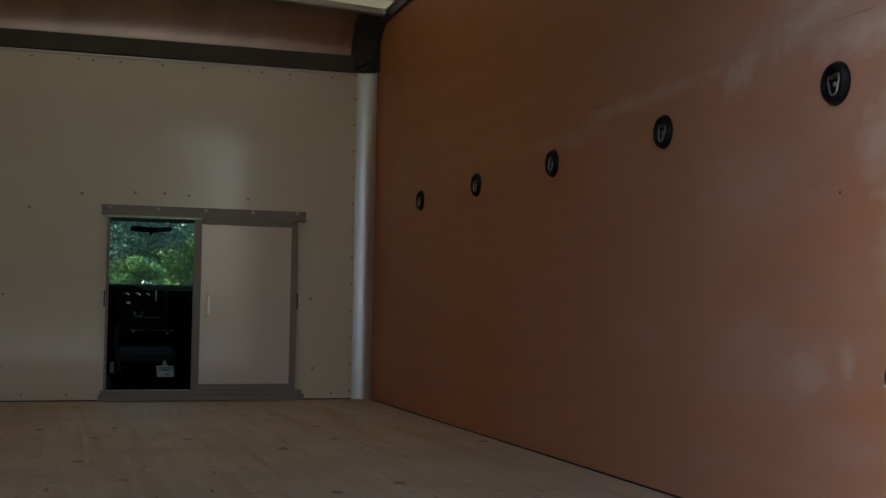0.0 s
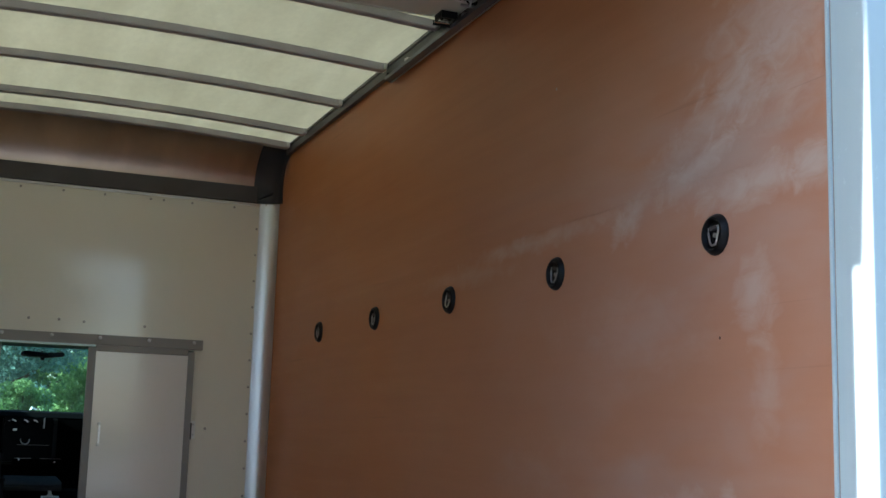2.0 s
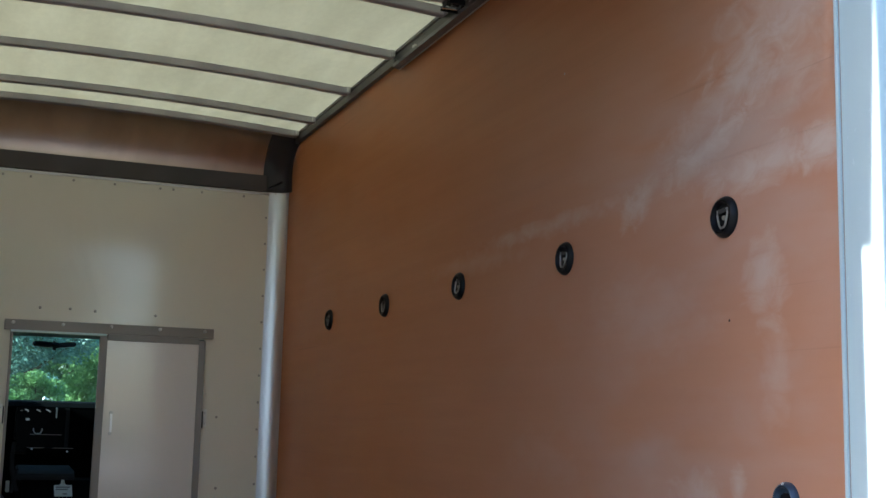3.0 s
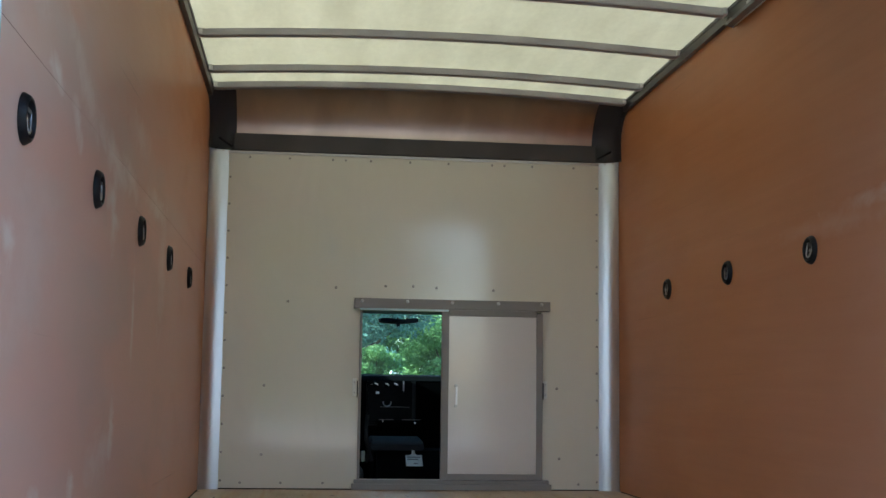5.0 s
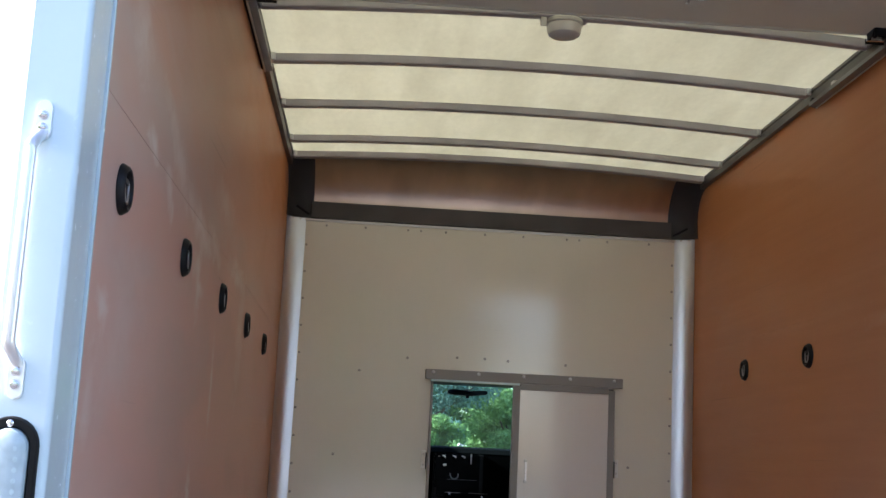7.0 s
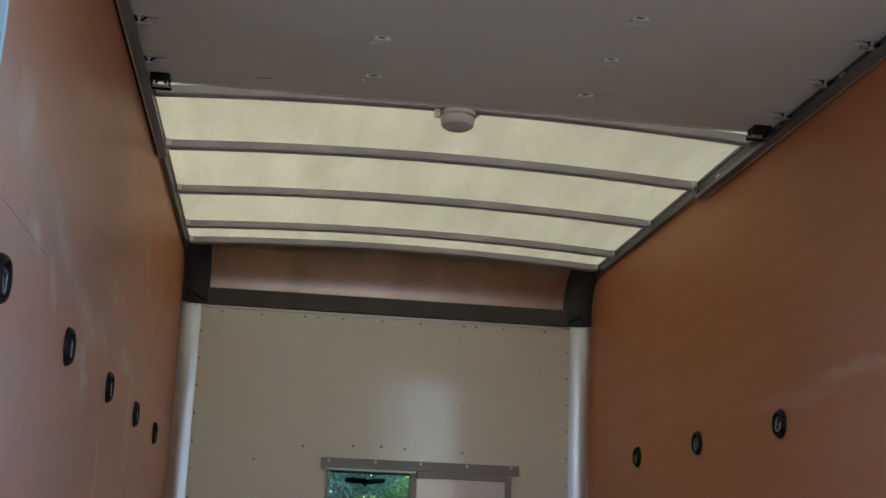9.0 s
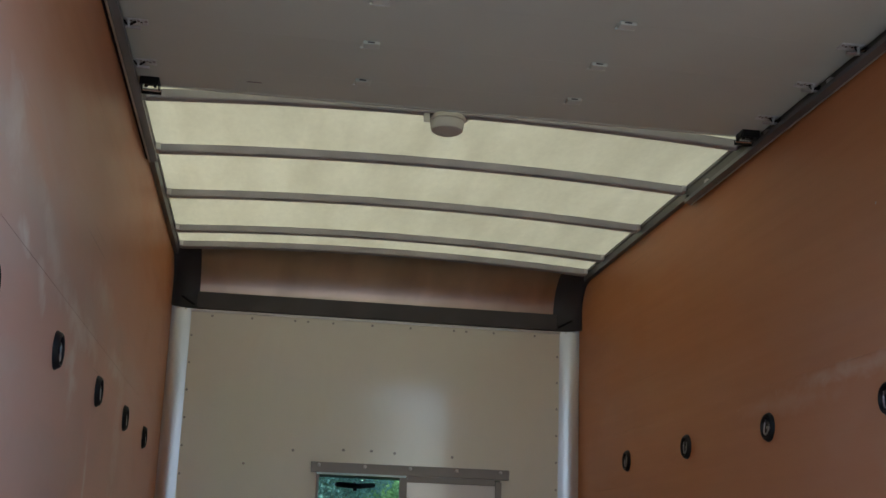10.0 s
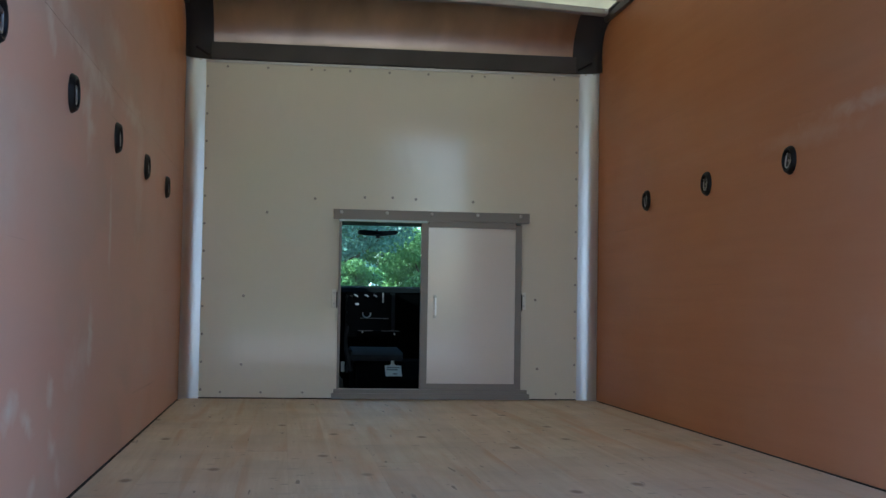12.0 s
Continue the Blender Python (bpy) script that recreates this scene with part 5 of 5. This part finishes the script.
def coupe(at, heading):
    """Low red sports coupe; local x points forwards, origin on the ground under the rear axle."""
    m = Matrix.Translation(at) @ Matrix.Rotation(radians(heading), 4, "Z")
    car = thing("sports_coupe", at, "bright red two-door sports coupe parked on the lot", "car")
    S = [body_ring(-1.02, 0.46, 0.80, 0.90, 0.80, 0.72), body_ring(-0.98, 0.30, 0.84, 0.98, 0.88, 0.78), body_ring(-0.80, 0.24, 0.90, 1.03, 0.94, 0.78), body_ring(-0.45, 0.20, 0.92, 1.04, 0.975, 0.76),
         body_ring(0.0, 0.20, 0.90, 1.02, 0.99, 0.74), body_ring(0.45, 0.20, 0.93, 1.00, 0.955, 0.74), body_ring(1.2, 0.20, 0.91, 0.98, 0.94, 0.74), body_ring(2.0, 0.20, 0.91, 0.98, 0.945, 0.76),
         body_ring(2.7, 0.20, 0.92, 1.00, 0.96, 0.78), body_ring(3.2, 0.22, 0.88, 0.96, 0.95, 0.80), body_ring(3.62, 0.26, 0.80, 0.88, 0.90, 0.76), body_ring(3.82, 0.34, 0.70, 0.76, 0.74, 0.60)]
    part("body", placed(car, m, loft(S)), CAR_RED, car, "bright red body", True)
    G = []
    for x, z, wb, wt in ((-0.62, 1.03, 0.74, 0.70), (-0.30, 1.11, 0.76, 0.63), (0.15, 1.220, 0.77, 0.585), (0.60, 1.268, 0.775, 0.575), (1.10, 1.262, 0.775, 0.575), (1.55, 1.19, 0.775, 0.60), (2.15, 1.0, 0.775, 0.70)):
        G.append([(x, -wb, 0.96), (x, -wt - 0.02, z - 0.03), (x, -wt * 0.85, z), (x, wt * 0.85, z), (x, wt + 0.02, z - 0.03), (x, wb, 0.96)])
    part("greenhouse", placed(car, m, loft(G)), CAR_GLASS, car, "dark tinted glass cabin", True)
    R = []
    for x, z, wt in ((0.16, 1.234, 0.60), (0.35, 1.262, 0.59), (0.60, 1.278, 0.585), (1.10, 1.272, 0.585), (1.42, 1.226, 0.60)):
        R.append([(x, -wt - 0.06, z - 0.11), (x, -wt - 0.02, z - 0.05), (x, -wt * 0.82, z + 0.004), (x, 0, z + 0.018), (x, wt * 0.82, z + 0.004), (x, wt + 0.02, z - 0.05), (x, wt + 0.06, z - 0.11)])
    part("roof", placed(car, m, strip(R, 0.014)), CAR_RED, car, "red roof panel", True)
    for side in (-1, 1):
        rows = []
        for k in range(9):   # the haunch sweeps from the boot edge up into the roof
            u = k / 8
            xb, xt = -0.98 + 1.46 * u, -0.98 + 1.12 * u
            zt = 1.005 + 0.225 * u ** 2.4
            wt = 0.735 - 0.145 * u
            row = []
            for j in range(6):
                v = j / 5
                row.append((xb + (xt - xb) * v, side * (0.815 + (wt - 0.815) * v + 0.035 * math.sin(math.pi * v) * (1 - 0.3 * u)), 0.955 + (zt - 0.955) * v))
            rows.append(row)
        part("quarter_panel", placed(car, m, strip(rows, 0.012)), CAR_RED, car, "red rear quarter panel", True)
        part("mirror", placed(car, m, box(1.62, 1.80, *sorted((side * 0.93, side * 1.05)), 1.00, 1.11, 0.03)), CAR_RED, car, "red door mirror", True)
        for x in (0.42, 1.72):
            part("shut_line", placed(car, m, box(x, x + 0.012, *sorted((side * 0.930, side * 0.966)), 0.30, 0.93)), GAP, car)
        part("sill", placed(car, m, box(0.45, 2.40, *sorted((side * 0.84, side * 0.93)), 0.155, 0.245, 0.02)), BLACK_PLASTIC, car, "dark sill")
        for x in (0.0, 2.85):
            arch = [(x + 0.385 * math.cos(math.pi * k / 12), 0.36 + 0.385 * math.sin(math.pi * k / 12)) for k in range(13)]
            part("wheel_arch", placed(car, m, prism(arch, "y", *sorted((side * 0.80, side * 0.962)))), BLACK_PLASTIC, car, "dark wheel arch")
            wheel_parts(car, m, x, side * 0.885, 0.36, 0.26, 5, 0.292)
        part("lamp_recess", placed(car, m, box(-1.028, -0.985, *sorted((side * 0.36, side * 0.77)), 0.725, 0.88, 0.02)), BLACK_PLASTIC, car, "dark recess round the tail lamp", True)
        tl = part("tail_lamp", placed(car, m, box(-1.032, -0.99, *sorted((side * 0.40, side * 0.73)), 0.745, 0.86, 0.02)), LAMP_RED, car, "red tail lamp", True)
        part("surround", placed(car, m, box(-1.036, -1.0, *sorted((side * 0.54, side * 0.56)), 0.75, 0.855)), CHROME, tl)
        part("exhaust", placed(car, m, lathe([(0.05, -0.05), (0.055, 0.0), (0.055, 0.08)], (-1.02, side * 0.56, 0.33), "x", 16, flip=-1)), CHROME, car, "round exhaust tip", True)
    part("diffuser", placed(car, m, box(-1.03, -0.70, -0.80, 0.80, 0.19, 0.47, 0.05)), BLACK_PLASTIC, car, "black lower bumper", True)
    for side in (-1, 1):
        part("valance", placed(car, m, box(-0.96, -0.40, *sorted((side * 0.80, side * 0.925)), 0.18, 0.33, 0.03)), BLACK_PLASTIC, car, "black lower side valance", True)
    part("spoiler", placed(car, m, box(-1.02, -0.80, -0.68, 0.68, 1.005, 1.035, 0.012)), CAR_RED, car, "red lip spoiler", True)
    part("badge_plate", placed(car, m, box(-1.045, -1.03, -0.17, 0.17, 0.55, 0.69, 0.004)), PAPER, car, "pale plate with a grey bar")
    part("plate_bar", placed(car, m, box(-1.049, -1.045, -0.12, 0.12, 0.59, 0.65)), FRAME_GREY, car)
    part("emblem", placed(car, m, box(-1.038, -1.02, -0.07, 0.07, 0.80, 0.84, 0.004)), CHROME, car, "bright plain emblem")
    return car


coupe((-9.455, 23.74, GROUND_FAR + 0.036), 66)


def pickup(at, heading):
    m = Matrix.Translation(at) @ Matrix.Rotation(radians(heading), 4, "Z") @ Matrix.Diagonal((1.08, 1.08, 1.045, 1.0))
    car = thing("pickup_truck", at, "dark red pickup truck parked behind the coupe", "truck")
    S = [body_ring(-1.1, 0.55, 1.26, 1.34, 0.90, 0.86), body_ring(-1.0, 0.50, 1.30, 1.38, 0.95, 0.88), body_ring(1.2, 0.48, 1.30, 1.38, 0.96, 0.88), body_ring(2.6, 0.48, 1.31, 1.42, 0.96, 0.84), body_ring(3.2, 0.50, 1.26, 1.38, 0.94, 0.80), body_ring(3.4, 0.55, 1.10, 1.22, 0.86, 0.72)]
    part("body", placed(car, m, loft(S)), TRUCK_RED, car, "dark red body", True)
    G = []
    for x, z, wb, wt in ((0.55, 1.37, 0.86, 0.84), (0.72, 1.82, 0.85, 0.68), (1.0, 1.88, 0.85, 0.67), (1.7, 1.88, 0.85, 0.67), (2.05, 1.80, 0.85, 0.70), (2.6, 1.40, 0.85, 0.80)):
        G.append([(x, -wb, 1.35), (x, -wt - 0.02, z - 0.04), (x, -wt * 0.85, z), (x, wt * 0.85, z), (x, wt + 0.02, z - 0.04), (x, wb, 1.35)])
    part("cabin", placed(car, m, loft(G)), TRUCK_GLASS, car, "dark glass cabin", True)
    R = [[(x, y, z + 0.012) for y, z in ((-0.71, zt - 0.06), (-0.58, zt), (0, zt + 0.02), (0.58, zt), (0.71, zt - 0.06))] for x, zt in ((0.70, 1.83), (1.0, 1.89), (1.7, 1.89), (2.02, 1.82))]
    part("roof", placed(car, m, strip(R, 0.03)), TRUCK_RED, car, "dark red roof", True)
    for side in (-1, 1):
        for x in (0.60, 1.50):
            part("pillar", placed(car, m, tube([(x, side * 0.865, 1.34), (x + 0.10, side * 0.715, 1.82)], 0.05, 6)), TRUCK_RED, car)
        part("pillar", placed(car, m, tube([(2.58, side * 0.84, 1.36), (2.04, side * 0.72, 1.81)], 0.05, 6)), TRUCK_RED, car)
        part("mirror", placed(car, m, box(2.2, 2.36, *sorted((side * 0.93, side * 1.10)), 1.36, 1.52, 0.03)), BLACK_PLASTIC, car)
        for x in (0.0, 2.75):
            wheel_parts(car, m, x, side * 0.84, 0.38, 0.24, 6, 0.24)
    return car


pickup((-8.36, 31.5, GROUND_FAR + 0.036), 232)

# ---- what carries the load box ----
def chassis():
    at = (0.0, 4.6, GROUND_NEAR + 0.03)
    m = Matrix.Translation((0, 3.55, GROUND_NEAR + 0.03)) @ Matrix.Rotation(radians(90), 4, "Z")
    c = thing("truck_chassis", at, "black steel truck chassis with road wheels under the box", "chassis")
    for x in (-0.43, 0.43):
        part("rail", box(x - 0.035, x + 0.035, REAR + 0.15, 8.9, -0.345, -0.1205, 0.006), BLACK_PLASTIC, c)
    for y in (1.9, 3.0, 4.3, 5.6, 7.0):
        part("cross_member", box(-0.394, 0.394, y - 0.04, y + 0.04, -0.30, -0.18, 0.004), BLACK_PLASTIC, c)
    for y in (3.55, 7.75):
        part("axle", tube([(-0.80, y, GROUND_NEAR + 0.40), (0.80, y, GROUND_NEAR + 0.40)], 0.05, 10), BLACK_PLASTIC, c, smooth=True)
        for x in (-0.43, 0.43):
            part("spring", box(x - 0.03, x + 0.03, y - 0.45, y + 0.45, -0.42, -0.3455, 0.01), BLACK_PLASTIC, c)
    for along in (0.0, 4.2):
        for side in (-1, 1):
            wheel_parts(c, m, along, side * 0.86, 0.37, 0.24, 6, 0.21)
    return c


chassis()

# ---- trees ----
def leaf_cloud(rng, blobs, count, size):
    """Many small folded leaf clumps scattered through uneven lobes; returns vertices and faces."""
    weights = np.array([b[3] ** 2 for b in blobs])
    pick = np.array(blobs)[rng.choice(len(blobs), count, p=weights / weights.sum())]
    d = rng.normal(size=(count, 3))
    d /= np.linalg.norm(d, axis=1)[:, None]
    p = pick[:, :3] + d * pick[:, 3:] * (0.55 + 0.5 * rng.random((count, 1))) * np.array((1, 1, 0.8))
    a, b = rng.normal(size=(count, 3)), rng.normal(size=(count, 3))
    a /= np.linalg.norm(a, axis=1)[:, None]
    b -= a * (a * b).sum(axis=1)[:, None]
    b /= np.linalg.norm(b, axis=1)[:, None]
    s = size * (0.6 + 0.8 * rng.random((count, 1)))
    n = np.cross(a, b) * s * 0.25
    verts = np.stack([p - a * s, p + b * s * 0.5 + n, p + a * s, p - b * s * 0.5 + n], axis=1).reshape(-1, 3)
    k = 4 * np.arange(count)[:, None]
    faces = np.concatenate([k + np.array((0, 1, 2)), k + np.array((0, 2, 3))], axis=0)
    return verts.tolist(), faces.tolist()


def tree_parts(seed, height, spread, leaf_mat, leaves, size, low=0.28):
    rng = np.random.default_rng(seed)
    bm = tube([(0, 0, -0.1), (0.05, 0.02, height * 0.2), (0.1, -0.05, height * 0.5), (0.02, 0.05, height * 0.85)], [height * 0.028, height * 0.022, height * 0.014, height * 0.004], 8)
    blobs = []
    for k in range(15):
        a, h = 2.4 * k + rng.random(), height * (low + (0.98 - low) * (k + 0.5) / 15)
        reach = spread * (0.35 + 0.75 * math.sin(math.pi * min(1, (h / height - low) / (1.05 - low)) ** 0.75)) * (0.55 + 0.5 * rng.random())
        tip = (reach * math.cos(a), reach * math.sin(a), h + 0.08 * height)
        tube([(0.06, 0, h * 0.75), (tip[0] * 0.5, tip[1] * 0.5, h * 0.92), tip], [height * 0.010, height * 0.006, height * 0.002], 6, bm)
        blobs.append((tip[0] * 0.85, tip[1] * 0.85, tip[2], spread * (0.30 + 0.22 * rng.random())))
        blobs.append((tip[0] * 0.45, tip[1] * 0.45, tip[2] - 0.03 * height, spread * (0.25 + 0.2 * rng.random())))
    v, f = leaf_cloud(rng, blobs, leaves, size)
    me = bpy.data.meshes.new("crown")
    me.from_pydata(v, [], f)
    me.materials.append(leaf_mat)
    return bm, me


def tree(name, at, label, seed, height, spread, leaf_mat, leaves=9000, size=0.16, low=0.28, group=""):
    t = thing(name, at, label, "tree", group)
    bm, me = tree_parts(seed, height, spread, leaf_mat, leaves, size, low)
    bmesh.ops.translate(bm, verts=bm.verts, vec=Vector(at))
    part("trunk", bm, BARK, t, "", True)
    crown_ob = new("crown", me)
    crown_ob.parent = t
    return t


LEAF_A = leaf_material("bright summer leaves", (0.15, 0.29, 0.10), (0.30, 0.46, 0.17))
LEAF_B = leaf_material("dark summer leaves", (0.07, 0.16, 0.075), (0.20, 0.34, 0.15))
LEAF_C = leaf_material("blue green needles", (0.10, 0.22, 0.19), (0.25, 0.41, 0.36))
# sunlight on the trees behind the lot is put into this lighter colour
LEAF_D = leaf_material("pale sunlit leaves", (0.26, 0.38, 0.15), (0.44, 0.54, 0.24))
AHEAD = "trees ahead of the truck"
spruce = tree("spruce_tree", (0.05, 22.5, GROUND_FAR), "blue-green spruce tree with drooping boughs", 12, 5.5, 1.3, LEAF_C, 26000, 0.045, 0.03, AHEAD)
oak = tree("broadleaf_tree", (0.1, 31.0, GROUND_FAR), "leafy green broadleaf tree in full summer leaf", 3, 4.6, 2.0, LEAF_A, 36000, 0.055, 0.05, AHEAD)
bush = tree("young_tree", (2.15, 24.0, GROUND_FAR), "young bright green tree with low branches", 17, 2.35, 0.85, LEAF_A, 16000, 0.04, 0.06, AHEAD)
dark = tree("broadleaf_tree", (0.15, 27.0, GROUND_FAR), "darker green broadleaf tree in full summer leaf", 8, 6.0, 1.9, LEAF_B, 30000, 0.055, 0.04, AHEAD)
copy_thing(bush, pose(0.70, 21.6, GROUND_FAR, 0, 0, 140) @ Matrix.Scale(0.70, 4))
copy_thing(oak, pose(-3.4, 31.0, GROUND_FAR, 0, 0, 200))
copy_thing(dark, pose(-1.6, 35.0, GROUND_FAR, 0, 0, 120))
copy_thing(dark, pose(0.2, 38.0, GROUND_FAR, 0, 0, 60))
# added out of view, to block open sky from the left wall's gloss
for x, y, turn in ((6.2, 31.0, 75), (9.6, 33.0, 140), (13.4, 31.5, 20)):
    copy_thing(oak, pose(x, y, GROUND_FAR, 0, 0, turn))
for x, y, turn in ((7.9, 36.0, 90), (11.8, 37.0, 10), (16.5, 33.0, 250)):
    copy_thing(dark, pose(x, y, GROUND_FAR, 0, 0, turn))
copy_thing(dark, pose(1.2, 35.5, GROUND_FAR, 0, 0, 310) @ Matrix.Scale(0.72, 4))
copy_thing(dark, pose(2.5, 33.5, GROUND_FAR, 0, 0, 230) @ Matrix.Scale(0.48, 4))
# unseen trees, added to leave one bright gap in the bulkhead's reflection
BEHIND = "trees behind the yard"
for x, y, turn, size in ((1.6, -29.0, 15, 1.15), (-1.4, -28.0, 70, 1.25), (-4.8, -29.5, 130, 0.95), (8.6, -29.0, 200, 1.1), (12.0, -31.0, 300, 1.2)):
    tagged(copy_thing(dark, pose(x, y, GROUND_FAR, 0, 0, turn) @ Matrix.Scale(size, 4)), "unseen dark tree added for the bulkhead's reflection", "tree", BEHIND)
# more unseen trees, added to hold low sky off the upper rear walls
for x, y, turn, size in ((-34.0, -3.0, 15, 1.8), (-31.0, -10.0, 260, 1.75), (-26.0, -15.0, 40, 1.7), (-21.5, -18.0, 200, 1.75), (-17.0, -18.5, 100, 1.6), (-12.4, -21.0, 310, 1.7), (12.4, -21.5, 280, 1.7), (16.8, -19.0, 10, 1.65), (21.5, -17.5, 130, 1.8)):
    tagged(copy_thing(dark, pose(x, y, GROUND_FAR, 0, 0, turn) @ Matrix.Scale(size, 4)), "tall unseen tree added to block low rear sky", "tree", BEHIND)
side_tree = tree("roadside_tree", (-15.9, 46.0, GROUND_FAR), "tall bright green tree behind the showroom", 21, 4.9, 1.9, LEAF_D, 22000, 0.07, 0.08, "trees behind the lot")
copy_thing(side_tree, pose(-19.0, 52.0, GROUND_FAR, 0, 0, 80))
copy_thing(side_tree, pose(-12.3, 50.0, GROUND_FAR, 0, 0, 150))

# lawn blades
rng = np.random.default_rng(5)
verts, faces = [], []
for k in range(26000):
    y = 8.5 + 14.5 * rng.random() ** 0.8
    x = -0.37 * y - 0.6 + (rng.random() - 0.5) * 0.16 * y - 0.3
    h, w, a = 0.02 + 0.03 * rng.random(), 0.004 + 0.006 * rng.random(), 6.283 * rng.random()
    z = ground_z(x, y) - 0.004
    i = len(verts)
    verts += [(x - w * math.cos(a), y - w * math.sin(a), z), (x + w * math.cos(a), y + w * math.sin(a), z), (x + 0.02 * (rng.random() - 0.5), y + 0.02 * (rng.random() - 0.5), z + h)]
    faces.append((i, i + 1, i + 2))
me = bpy.data.meshes.new("grass")
me.from_pydata(verts, [], faces)
me.materials.append(leaf_material("grass blades", (0.070, 0.150, 0.062), (0.140, 0.245, 0.100)))
tagged(new("grass", me), "short green lawn grass", "grass", "", "stuff")

# ---- floor boards, last ----
BOARD_W = 0.1436
rng = np.random.default_rng(9)
for k in range(16):
    x0 = -1.149 + BOARD_W * k
    cut = REAR + 0.09 + (FRONT - REAR) * (0.30 + 0.45 * rng.random())
    for a, b in ((REAR + 0.082, cut - 0.0008), (cut + 0.0008, FRONT + 0.001)):
        ob = part("board", box(x0 + 0.0001, x0 + BOARD_W - 0.0001, a, b, -0.025, 0.0 - 0.0003 * rng.random(), 0.0003, seg=1), BOARDS, floor)
